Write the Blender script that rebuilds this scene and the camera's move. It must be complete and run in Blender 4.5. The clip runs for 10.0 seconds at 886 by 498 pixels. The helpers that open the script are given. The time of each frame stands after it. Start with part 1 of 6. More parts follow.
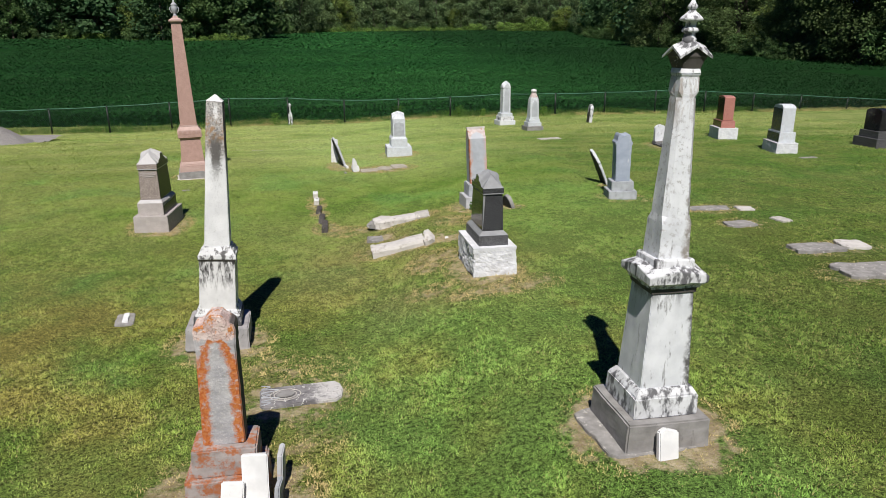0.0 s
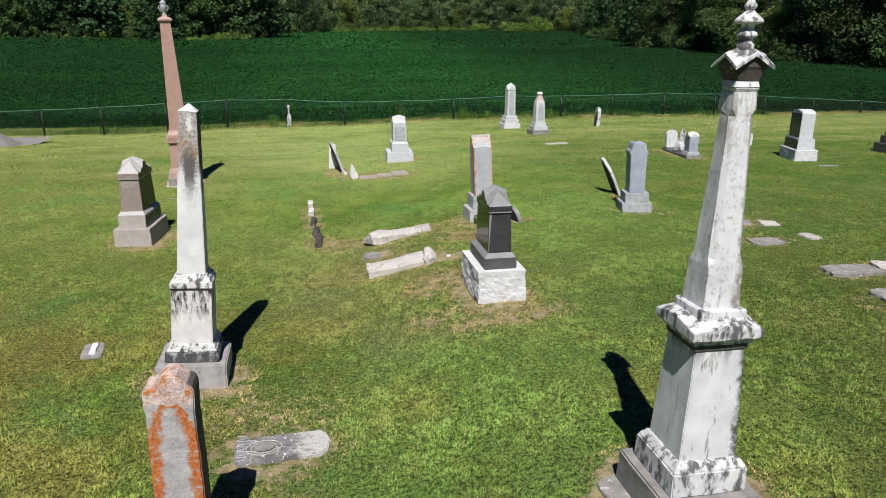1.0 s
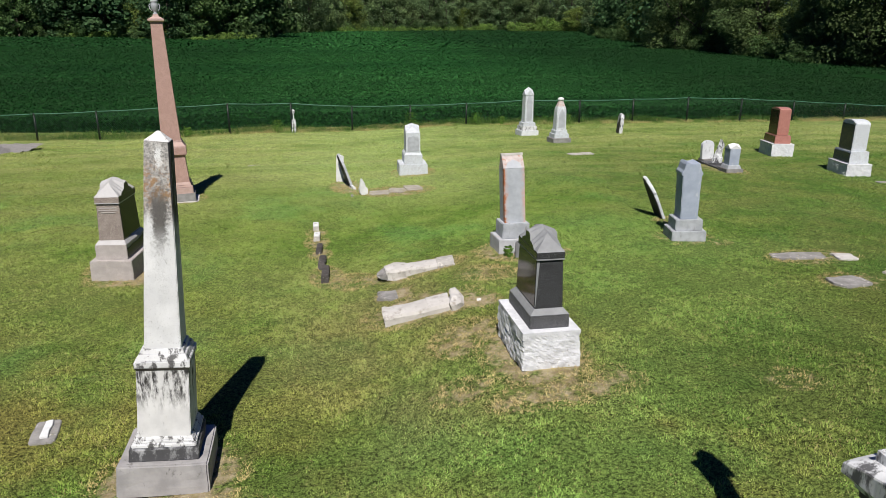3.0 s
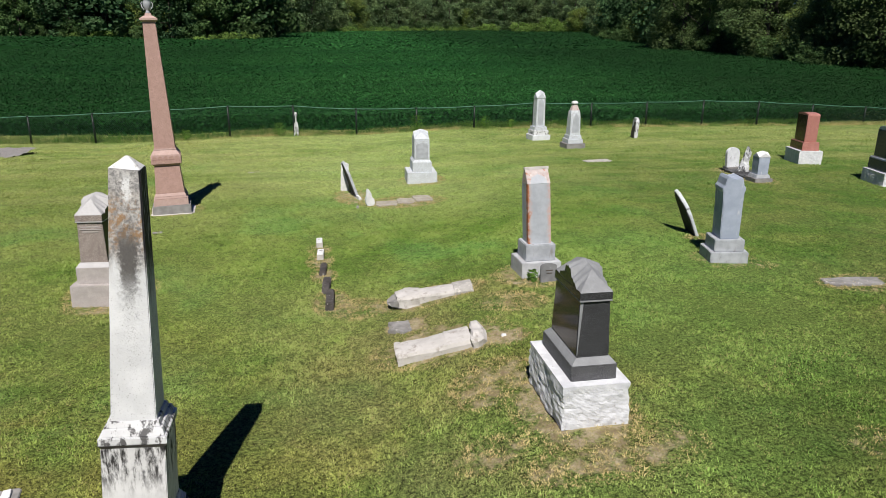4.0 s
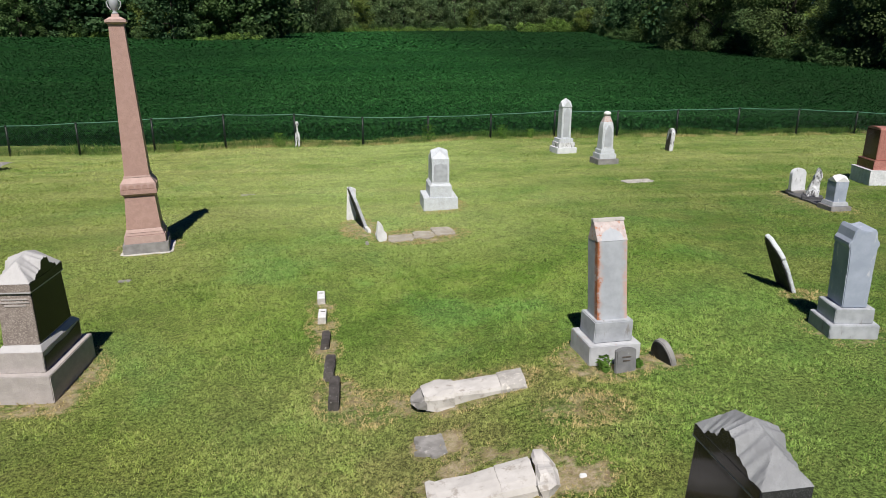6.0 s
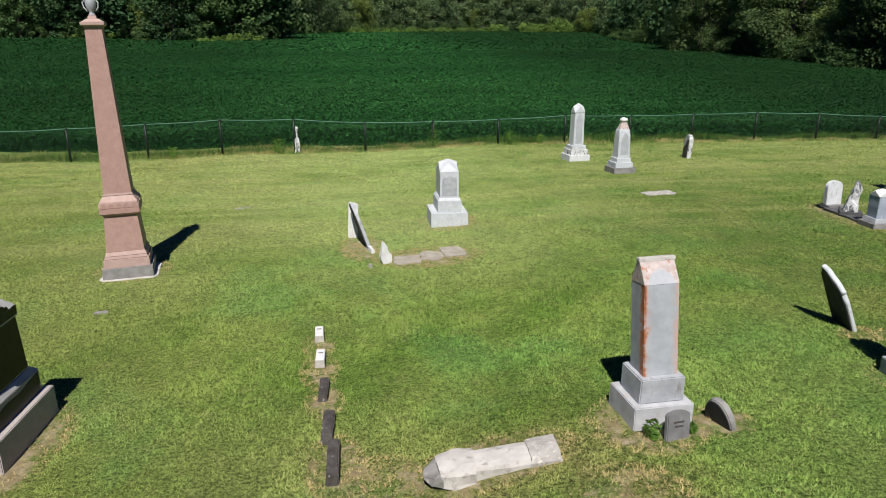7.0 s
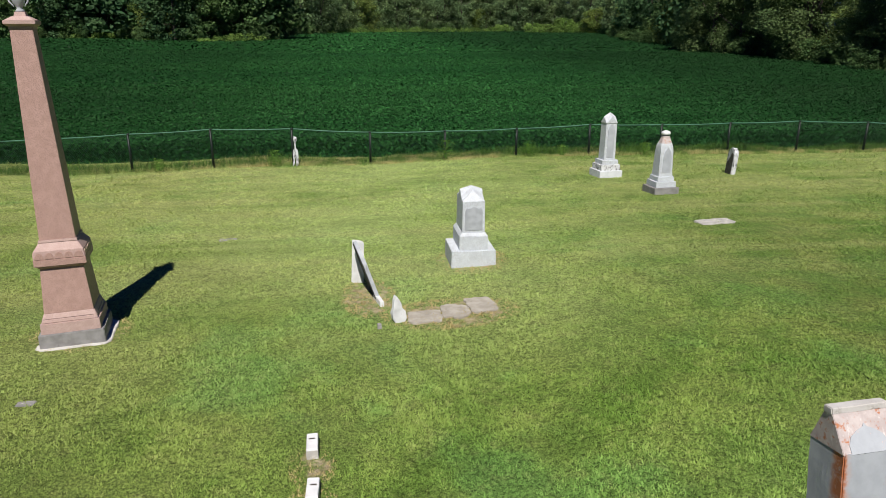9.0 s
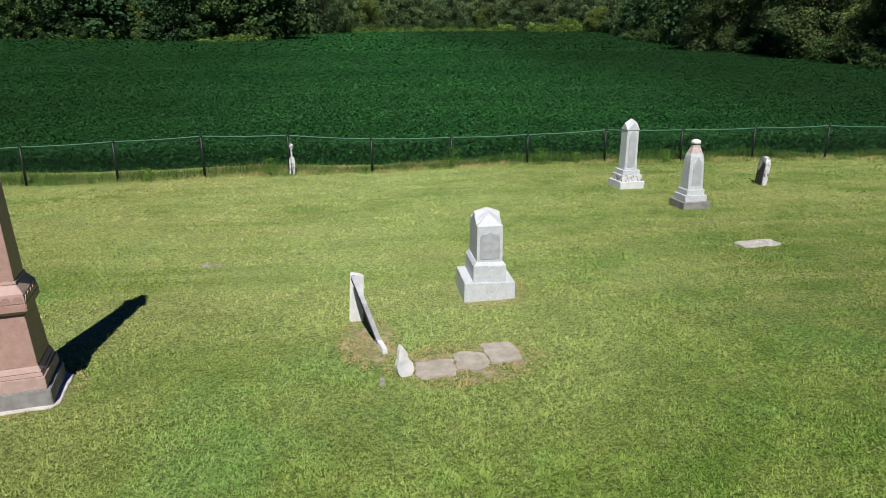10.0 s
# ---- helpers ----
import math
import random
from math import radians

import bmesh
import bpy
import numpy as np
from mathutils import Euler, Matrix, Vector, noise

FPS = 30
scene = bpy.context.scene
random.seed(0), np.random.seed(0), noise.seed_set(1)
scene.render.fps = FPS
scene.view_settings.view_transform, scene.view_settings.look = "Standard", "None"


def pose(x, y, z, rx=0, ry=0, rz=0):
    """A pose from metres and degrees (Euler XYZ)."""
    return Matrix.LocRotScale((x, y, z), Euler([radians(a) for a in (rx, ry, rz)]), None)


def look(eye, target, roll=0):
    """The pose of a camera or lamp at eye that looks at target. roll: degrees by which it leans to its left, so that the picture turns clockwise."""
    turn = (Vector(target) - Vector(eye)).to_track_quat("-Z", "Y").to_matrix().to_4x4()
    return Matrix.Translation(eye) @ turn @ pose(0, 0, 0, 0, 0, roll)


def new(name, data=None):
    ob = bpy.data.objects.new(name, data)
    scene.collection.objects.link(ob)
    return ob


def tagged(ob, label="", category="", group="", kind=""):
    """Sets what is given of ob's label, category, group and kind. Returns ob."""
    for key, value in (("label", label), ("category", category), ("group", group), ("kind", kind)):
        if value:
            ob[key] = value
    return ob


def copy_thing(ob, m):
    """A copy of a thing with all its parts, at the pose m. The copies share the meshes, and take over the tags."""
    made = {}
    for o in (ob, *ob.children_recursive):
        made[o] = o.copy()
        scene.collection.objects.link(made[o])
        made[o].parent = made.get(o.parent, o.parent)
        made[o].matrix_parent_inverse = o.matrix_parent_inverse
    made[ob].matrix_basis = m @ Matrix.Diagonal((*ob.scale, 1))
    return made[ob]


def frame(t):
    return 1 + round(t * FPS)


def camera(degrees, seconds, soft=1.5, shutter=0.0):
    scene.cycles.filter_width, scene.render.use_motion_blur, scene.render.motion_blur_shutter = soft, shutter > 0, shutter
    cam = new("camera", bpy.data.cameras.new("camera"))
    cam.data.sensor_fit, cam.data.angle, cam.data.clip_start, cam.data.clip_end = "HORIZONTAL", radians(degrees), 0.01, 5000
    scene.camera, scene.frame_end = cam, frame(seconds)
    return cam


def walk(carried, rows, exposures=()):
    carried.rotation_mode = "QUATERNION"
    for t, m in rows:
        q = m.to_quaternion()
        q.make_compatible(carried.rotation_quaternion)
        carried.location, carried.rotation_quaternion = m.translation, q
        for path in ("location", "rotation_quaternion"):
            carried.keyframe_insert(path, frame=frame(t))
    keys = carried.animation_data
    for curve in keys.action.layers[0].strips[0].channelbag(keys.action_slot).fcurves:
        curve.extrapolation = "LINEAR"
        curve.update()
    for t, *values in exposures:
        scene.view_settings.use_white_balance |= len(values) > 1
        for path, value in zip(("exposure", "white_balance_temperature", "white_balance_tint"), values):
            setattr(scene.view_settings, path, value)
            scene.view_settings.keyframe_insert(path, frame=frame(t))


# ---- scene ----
cam = camera(65.5, 10.0, soft=0.85)
# seconds, eye, target, roll
PATH = [
    (0.0, (-0.007, -1.630, 3.203), (1.672, 7.782, 0.273), -0.04),
    (0.5, (0.087, -1.157, 3.218), (1.753, 8.257, 0.285), 0.03),
    (1.0, (0.162, -0.712, 3.233), (1.808, 8.705, 0.299), 0.17),
    (1.5, (0.192, -0.308, 3.255), (1.819, 9.112, 0.319), 0.16),
    (2.0, (0.180, 0.110, 3.261), (1.789, 9.534, 0.329), 0.30),
    (2.5, (0.161, 0.552, 3.277), (1.752, 9.978, 0.343), 0.27),
    (4.0, (0.106, 2.136, 3.306), (1.652, 11.570, 0.372), 0.39),
    (4.5, (0.095, 2.752, 3.323), (1.623, 12.190, 0.390), 0.34),
    (5.0, (0.083, 3.412, 3.344), (1.598, 12.851, 0.410), 0.38),
    (5.5, (0.101, 4.087, 3.365), (1.603, 13.529, 0.431), 0.37),
    (7.0, (0.153, 5.926, 3.442), (1.617, 15.375, 0.514), 0.31),
    (7.5, (0.182, 6.522, 3.458), (1.631, 15.974, 0.531), 0.29),
    (8.0, (0.193, 7.141, 3.471), (1.630, 16.595, 0.543), 0.30),
    (8.5, (0.193, 7.793, 3.479), (1.621, 17.248, 0.552), 0.31),
    (9.0, (0.201, 8.498, 3.476), (1.622, 17.954, 0.550), 0.35),
    (9.5, (0.244, 9.249, 3.487), (1.646, 18.708, 0.562), 0.23),
    (10.0, (0.298, 10.113, 3.485), (1.687, 19.573, 0.556), 0.22),
]
walk(cam, [(t, look(eye, target, roll)) for t, eye, target, roll in PATH], exposures=[(0.0, 0.18), (10.0, 0.18)])

# ---- light ----
SUN_EL, SHADOW_AZ = radians(54.3), radians(10)
world = bpy.data.worlds.new("sky")
scene.world = world
world.use_nodes = True
wn = world.node_tree
sky = wn.nodes.new("ShaderNodeTexSky")
sky.sky_type, sky.sun_disc = "NISHITA", False
sky.ozone_density = 4.0
sky.sun_elevation, sky.sun_rotation = SUN_EL, math.pi + SHADOW_AZ
tint = wn.nodes.new("ShaderNodeMix")
tint.data_type, tint.blend_type = "RGBA", "MULTIPLY"
tint.inputs[0].default_value = 1.0
tint.inputs[7].default_value = (0.30, 0.82, 2.5, 1)
wn.links.new(sky.outputs[0], tint.inputs[6])
wn.links.new(tint.outputs[2], wn.nodes["Background"].inputs[0])
wn.nodes["Background"].inputs[1].default_value = 0.011
sun = new("sun", bpy.data.lights.new("sun", "SUN"))
sun.data.energy, sun.data.angle, sun.data.color = 5.0, radians(0.53), (1.0, 0.94, 0.865)
to_sun = Vector((-math.sin(SHADOW_AZ) * math.cos(SUN_EL), -math.cos(SHADOW_AZ) * math.cos(SUN_EL), math.sin(SUN_EL)))
sun.matrix_world = Matrix.Translation((0, 0, 60)) @ to_sun.to_track_quat("Z", "Y").to_matrix().to_4x4()


# ---- materials ----
class Nodes:
    """A small wrapper to write node materials in a few lines."""

    def __init__(self, name, rough=0.8, metal=0.0, spec=0.4):
        self.m = bpy.data.materials.new(name)
        self.m.use_nodes = True
        self.t = self.m.node_tree
        self.bsdf = self.t.nodes["Principled BSDF"]
        self.bsdf.inputs["Roughness"].default_value = rough
        self.bsdf.inputs["Metallic"].default_value = metal
        self.bsdf.inputs["Specular IOR Level"].default_value = spec

    def node(self, kind, **inputs):
        n = self.t.nodes.new(kind)
        for k, v in inputs.items():
            self.put(n, k.replace("_", " "), v)
        return n

    def put(self, n, key, v):
        if isinstance(v, bpy.types.NodeSocket):
            self.t.links.new(v, n.inputs[key])
        else:
            n.inputs[key].default_value = v

    def coords(self, local=False, scale=(1, 1, 1)):
        src = self.t.nodes.new("ShaderNodeTexCoord").outputs["Object"] if local else self.t.nodes.new("ShaderNodeNewGeometry").outputs["Position"]
        n = self.t.nodes.new("ShaderNodeMapping")
        self.t.links.new(src, n.inputs["Vector"])
        n.inputs["Scale"].default_value = scale
        return n.outputs[0]

    def noise(self, vec, scale, detail=3.0, rough=0.55):
        return self.node("ShaderNodeTexNoise", Vector=vec, Scale=scale, Detail=detail, Roughness=rough).outputs[0]

    def ramp(self, fac, a, b):
        """0 below a, 1 above b."""
        n = self.t.nodes.new("ShaderNodeMapRange")
        n.interpolation_type = "SMOOTHSTEP"
        for k, v in (("Value", fac), ("From Min", a), ("From Max", b)):
            self.put(n, k, v)
        return n.outputs[0]

    def math(self, op, a, b=0.0):
        n = self.t.nodes.new("ShaderNodeMath")
        n.operation = op
        self.put(n, 0, a)
        self.put(n, 1, b)
        return n.outputs[0]

    def mix(self, fac, a, b):
        n = self.t.nodes.new("ShaderNodeMix")
        n.data_type = "RGBA"
        self.put(n, 0, fac)
        for i, v in ((6, a), (7, b)):
            self.put(n, i, v if isinstance(v, bpy.types.NodeSocket) else (*v, 1))
        return n.outputs[2]

    def split(self, vec):
        n = self.t.nodes.new("ShaderNodeSeparateXYZ")
        self.put(n, 0, vec)
        return n.outputs

    def bump(self, height, strength=0.3, distance=0.01):
        n = self.node("ShaderNodeBump", Height=height, Strength=strength, Distance=distance)
        self.t.links.new(n.outputs[0], self.bsdf.inputs["Normal"])

    def color(self, c):
        self.put(self.bsdf, "Base Color", c if isinstance(c, bpy.types.NodeSocket) else (*c, 1))


def stone(name, light, dark, scale=6.0, rough=0.75, speck=None, speck_scale=160.0, stain=None, stain_at=(0.55, 0.68), streak=(7, 7, 1.6),
          lichen=None, lichen_at=(0.6, 0.68), lichen_scale=11.0, edge=None, edge2=None, zband=None, bump=0.08, bump_scale=60.0, spec=0.35):
    """Weathered stone. stain: a colour that runs in streaks; zband: (z0, z1, colour) local height of a stained belt;
    edge: (half width from, to, colour) along local x; lichen: blotches."""
    n = Nodes(name, rough, 0, spec)
    p, q = n.coords(), n.coords(local=True)
    light, dark = ([v * (0.86 if max(light) < 0.7 else 1.0) for v in k] for k in (light, dark))
    c = n.mix(n.ramp(n.noise(p, scale, 5), 0.3, 0.7), light, dark)
    if speck:
        c = n.mix(n.ramp(n.noise(p, speck_scale, 1), 0.5, 0.62), c, speck)
    for edge in [e for e in (edge, edge2) if e]:
        x = n.math("ABSOLUTE", n.split(q)[0]) if len(edge) < 4 else n.math("MULTIPLY", n.split(q)[0], edge[3])
        x = n.math("ADD", x, n.math("MULTIPLY", n.math("SUBTRACT", n.noise(p, 14, 4), 0.5), 0.16))
        c = n.mix(n.math("MULTIPLY", n.math("MULTIPLY", n.ramp(x, edge[0], edge[1]), n.ramp(n.math("MULTIPLY", n.split(q)[1], -1.0), 0.03, 0.085)), n.ramp(n.noise(p, 26, 4, 0.7), 0.22, 0.52)), c, edge[2])
    if stain:
        s = n.noise(n.coords(scale=streak), 2.2, 6, 0.68)
        c = n.mix(n.math("MULTIPLY", n.ramp(s, *stain_at), 0.88), c, stain)
    if zband:
        z = n.split(q)[2]
        m = n.math("MULTIPLY", n.ramp(z, zband[0], zband[0] + 0.25), n.math("SUBTRACT", 1.0, n.ramp(z, zband[1] - 0.2, zband[1])))
        s = n.ramp(n.noise(n.coords(scale=(8, 8, 2.2)), 1.8, 6, 0.72), 0.42, 0.58)
        c = n.mix(n.math("MULTIPLY", m, s), c, zband[2])
    if lichen:
        c = n.mix(n.ramp(n.noise(p, lichen_scale, 6, 0.72), *lichen_at), c, lichen)
    n.color(c)
    h = n.math("ADD", n.noise(p, bump_scale, 4), n.math("MULTIPLY", n.noise(p, 9, 4), 1.5))
    n.bump(h, bump, 0.012)
    return n.m


WHITE = stone("white marble", (0.70, 0.725, 0.76), (0.57, 0.595, 0.63), stain=(0.13, 0.13, 0.125), stain_at=(0.57, 0.68))
WHITE_STAINED = stone("stained white marble", (0.70, 0.72, 0.75), (0.52, 0.535, 0.555), stain=(0.045, 0.045, 0.05), stain_at=(0.47, 0.60), streak=(6, 6, 2.5))


def obelisk_stone():
    """White marble, speckled black, brown-grey with lichen towards the top, a dark run down its middle."""
    n = Nodes("streaked white marble", 0.75, 0, 0.3)
    p, q = n.coords(), n.coords(local=True)
    x, _, z = n.split(q)
    c = n.mix(n.ramp(n.noise(p, 5, 5), 0.3, 0.7), (0.74, 0.755, 0.77), (0.62, 0.635, 0.65))
    soft = n.math("MULTIPLY", n.math("SUBTRACT", n.noise(n.coords(scale=(5, 5, 1.6)), 2.0, 6, 0.7), 0.5), 1.3)
    grey = n.math("ADD", n.ramp(z, 2.05, 2.50), soft)
    c = n.mix(n.math("MULTIPLY", n.ramp(grey, 0.30, 0.75), 0.85), c, n.mix(n.ramp(n.noise(p, 38, 6, 0.78), 0.38, 0.62), (0.10, 0.097, 0.095), (0.50, 0.48, 0.46)))
    patch = n.math("MULTIPLY", n.ramp(z, 2.66, 2.74), n.ramp(z, 2.90, 2.82))
    mid = n.math("SUBTRACT", 1.0, n.math("MULTIPLY", n.math("ABSOLUTE", n.math("SUBTRACT", x, 0.012)), 26.0))
    c = n.mix(n.math("MULTIPLY", patch, n.ramp(n.math("ADD", mid, n.math("MULTIPLY", n.math("SUBTRACT", n.noise(p, 28, 6, 0.75), 0.5), 3.0)), 0.35, 0.55)), c, (0.72, 0.73, 0.74))
    rust = n.math("MULTIPLY", n.ramp(z, 2.32, 2.5), n.ramp(z, 2.80, 2.62))
    c = n.mix(n.math("MULTIPLY", rust, n.math("MULTIPLY", n.ramp(n.noise(p, 24, 6, 0.8), 0.44, 0.60), 0.9)), c, (0.33, 0.185, 0.075))
    core = n.math("SUBTRACT", 1.0, n.math("MULTIPLY", n.math("ABSOLUTE", n.math("SUBTRACT", x, 0.0)), 8.0))
    run = n.math("MULTIPLY", n.ramp(z, 1.95, 2.3), n.ramp(z, 2.62, 2.4))
    rough = n.math("MULTIPLY", n.math("SUBTRACT", n.noise(p, 40, 5, 0.75), 0.5), 1.6)
    c = n.mix(n.math("MULTIPLY", run, n.ramp(n.math("ADD", n.math("ADD", core, soft), rough), 0.35, 0.85)), c, (0.11, 0.105, 0.10))
    edges = n.ramp(n.math("ADD", n.math("ABSOLUTE", x), n.math("MULTIPLY", soft, 0.06)), 0.105, 0.135)
    dots = n.ramp(n.noise(p, 115, 3, 0.7), 0.54, 0.62)
    where = n.math("ADD", n.math("MULTIPLY", edges, 0.8), n.math("MULTIPLY", n.ramp(n.math("ADD", core, n.math("MULTIPLY", soft, 1.2)), 0.4, 0.9), n.ramp(z, 1.35, 2.2)))
    c = n.mix(n.math("MULTIPLY", n.math("MULTIPLY", dots, where), 0.65), c, (0.07, 0.07, 0.07))
    c = n.mix(n.math("MULTIPLY", n.ramp(n.noise(p, 130, 2), 0.66, 0.70), 0.7), c, (0.12, 0.12, 0.12))
    # one side painted black: its shade with some dark growth, strongest towards the top
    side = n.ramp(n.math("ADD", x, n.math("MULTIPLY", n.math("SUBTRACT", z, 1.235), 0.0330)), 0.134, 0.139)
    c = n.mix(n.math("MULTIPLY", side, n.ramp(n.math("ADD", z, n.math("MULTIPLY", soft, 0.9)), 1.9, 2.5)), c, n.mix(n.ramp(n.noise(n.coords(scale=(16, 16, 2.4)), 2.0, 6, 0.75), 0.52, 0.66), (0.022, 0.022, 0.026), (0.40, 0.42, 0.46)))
    n.color(c)
    n.bump(n.noise(p, 60, 4), 0.3, 0.008)
    return n.m


OBELISK = obelisk_stone()
PLINTH_DARK = stone("black-crusted marble", (0.50, 0.51, 0.53), (0.30, 0.31, 0.32), stain=(0.030, 0.030, 0.033), stain_at=(0.34, 0.50), streak=(5, 5, 3))
LEDGE = stone("white marble with black runs", (0.70, 0.715, 0.73), (0.56, 0.57, 0.58), stain=(0.035, 0.033, 0.033), stain_at=(0.50, 0.60), streak=(9, 9, 4))
DIE_STAINED = stone("black-streaked white marble", (0.73, 0.735, 0.74), (0.60, 0.605, 0.61), zband=(0.66, 1.25, (0.030, 0.029, 0.029)), stain=(0.10, 0.10, 0.10), stain_at=(0.60, 0.70))
DIE_URN = stone("white marble with dark streaked edges", (0.70, 0.725, 0.76), (0.57, 0.595, 0.63), stain=(0.16, 0.16, 0.16), stain_at=(0.56, 0.68), edge=(0.13, 0.20, (0.09, 0.09, 0.09), 1.0), zband=(1.14, 1.5, (0.05, 0.05, 0.05)))
SHAFT_URN = stone("white marble browned towards the top", (0.70, 0.725, 0.76), (0.57, 0.595, 0.63), stain=(0.20, 0.20, 0.20), stain_at=(0.59, 0.70), zband=(2.5, 3.1, (0.36, 0.33, 0.31)), edge=(0.055, 0.11, (0.25, 0.23, 0.21), 1.0), lichen=(0.44, 0.44, 0.455), lichen_at=(0.53, 0.64), lichen_scale=24.0)
CLEAN = stone("clean white marble", (0.74, 0.75, 0.76), (0.62, 0.63, 0.64), stain=(0.4, 0.39, 0.36), stain_at=(0.66, 0.76))
BLUE_GREY = stone("blue-grey marble", (0.45, 0.51, 0.62), (0.35, 0.405, 0.505), 4, stain=(0.62, 0.63, 0.64), stain_at=(0.58, 0.72))
BLUE_PALE = stone("pale blue-grey marble", (0.52, 0.555, 0.60), (0.43, 0.46, 0.50), 6, lichen=(0.60, 0.48, 0.44), lichen_at=(0.60, 0.72), lichen_scale=24.0)
GREY_TOP = stone("pale grey marble", (0.50, 0.53, 0.57), (0.38, 0.405, 0.44), 8, stain=(0.25, 0.24, 0.23), stain_at=(0.6, 0.72))
LICHEN_FAINT = stone("grey marble with pink lichen edges", (0.47, 0.505, 0.55), (0.38, 0.41, 0.45), 7, edge=(0.10, 0.19, (0.52, 0.33, 0.27)), edge2=(0.135, 0.18, (0.36, 0.13, 0.055), -1.0), lichen=(0.55, 0.24, 0.13), lichen_at=(0.68, 0.74))
LICHEN_HEAD = stone("pinkish-white lichened marble", (0.64, 0.57, 0.55), (0.50, 0.43, 0.42), 14, lichen=(0.44, 0.18, 0.09), lichen_at=(0.53, 0.65), lichen_scale=26.0, stain=(0.66, 0.62, 0.60), stain_at=(0.56, 0.64))
LICHEN_BASE = stone("grey stone with rusty lichen", (0.60, 0.62, 0.65), (0.47, 0.485, 0.51), 7, lichen=(0.55, 0.36, 0.30), lichen_at=(0.58, 0.70), lichen_scale=7.0)
LICHEN_RUST = stone("stone crusted with rust-red lichen", (0.44, 0.40, 0.39), (0.28, 0.25, 0.24), 7, lichen=(0.34, 0.12, 0.05), lichen_at=(0.44, 0.60), stain=(0.62, 0.59, 0.57), stain_at=(0.55, 0.64), streak=(5, 5, 5))
CONCRETE = stone("weathered grey stone", (0.34, 0.335, 0.33), (0.23, 0.225, 0.22), 7, stain=(0.12, 0.115, 0.11), stain_at=(0.60, 0.72))
GREY_BASE = stone("pale weathered grey stone", (0.45, 0.44, 0.445), (0.33, 0.325, 0.33), 7, stain=(0.15, 0.145, 0.14), stain_at=(0.60, 0.70), streak=(5, 5, 3))
FLUSH = stone("weathered flush concrete", (0.37, 0.36, 0.35), (0.24, 0.235, 0.225), 9, stain=(0.60, 0.58, 0.54), stain_at=(0.58, 0.66), streak=(5, 5, 5))
SANDY = stone("pale sandy concrete", (0.50, 0.465, 0.40), (0.37, 0.34, 0.285), 7, stain=(0.27, 0.25, 0.20), stain_at=(0.58, 0.70), streak=(5, 5, 5))
ROCK_WHITE = stone("rock-faced pale limestone", (0.70, 0.72, 0.755), (0.57, 0.59, 0.625), 9, stain=(0.36, 0.35, 0.34), stain_at=(0.64, 0.74), streak=(6, 6, 6), lichen=(0.60, 0.43, 0.38), lichen_at=(0.62, 0.74), lichen_scale=5.0, bump=0.35, bump_scale=55)
PINK = stone("pink granite", (0.57, 0.375, 0.325), (0.48, 0.31, 0.265), 12, 0.5, speck=(0.30, 0.195, 0.17), speck_scale=120, bump=0.12)
PINK_CUT = stone("pale pink dressed granite", (0.60, 0.44, 0.40), (0.52, 0.37, 0.33), 12, 0.7, speck=(0.40, 0.28, 0.25), speck_scale=120, bump=0.2)
BROWN = stone("brown-grey granite", (0.29, 0.245, 0.22), (0.21, 0.175, 0.16), 14, 0.5, speck=(0.42, 0.37, 0.34), speck_scale=90, bump=0.15)
BROWN_CUT = stone("dressed grey granite", (0.54, 0.50, 0.485), (0.44, 0.41, 0.395), 10, 0.75, speck=(0.36, 0.33, 0.315), bump=0.25)
PALE_CUT = stone("frosted pale granite", (0.55, 0.55, 0.555), (0.46, 0.46, 0.465), 7, 0.6, speck=(0.42, 0.41, 0.41), bump=0.12)
BLACK = stone("polished black granite", (0.016, 0.017, 0.019), (0.010, 0.010, 0.012), 9, 0.08, speck=(0.035, 0.036, 0.04), bump=0.0, spec=0.25)
BLACK_MATT = stone("honed black granite", (0.040, 0.042, 0.046), (0.026, 0.027, 0.030), 9, 0.45, speck=(0.085, 0.088, 0.095), speck_scale=140, bump=0.1)
BLACK_CUT = stone("dressed dark granite", (0.090, 0.093, 0.098), (0.060, 0.062, 0.067), 14, 0.6, speck=(0.14, 0.14, 0.15), bump=0.3)
FROST = stone("frosted grey granite", (0.33, 0.345, 0.36), (0.25, 0.26, 0.275), 8, 0.7, speck=(0.23, 0.24, 0.25), bump=0.3)
RED = stone("red granite", (0.56, 0.27, 0.23), (0.46, 0.21, 0.175), 12, 0.35, speck=(0.30, 0.12, 0.10), speck_scale=110, bump=0.1)
# darker copy of the red granite: shade and dark reflections put into its colour
RED_SHADED = stone("polished red granite with side shade painted in", (0.085, 0.026, 0.022), (0.06, 0.019, 0.016), 12, 0.12, speck=(0.12, 0.04, 0.035), speck_scale=110, bump=0.0, spec=0.35)
NAVY = stone("polished dark blue granite", (0.030, 0.042, 0.095), (0.020, 0.028, 0.066), 12, 0.15, speck=(0.06, 0.07, 0.10), bump=0.0, spec=0.35)
LIGHT_GRANITE = stone("light grey granite", (0.635, 0.685, 0.73), (0.54, 0.585, 0.635), 10, 0.7, speck=(0.40, 0.40, 0.41), bump=0.2)
DARK_OLD = stone("blackened old marble, also for shaded recesses", (0.11, 0.10, 0.095), (0.06, 0.055, 0.05), 9, stain=(0.5, 0.49, 0.46), stain_at=(0.62, 0.68), streak=(9, 9, 9))
SLATE = stone("slate-grey weathered marble", (0.25, 0.255, 0.26), (0.17, 0.175, 0.18), 7, stain=(0.5, 0.5, 0.49), stain_at=(0.66, 0.74))
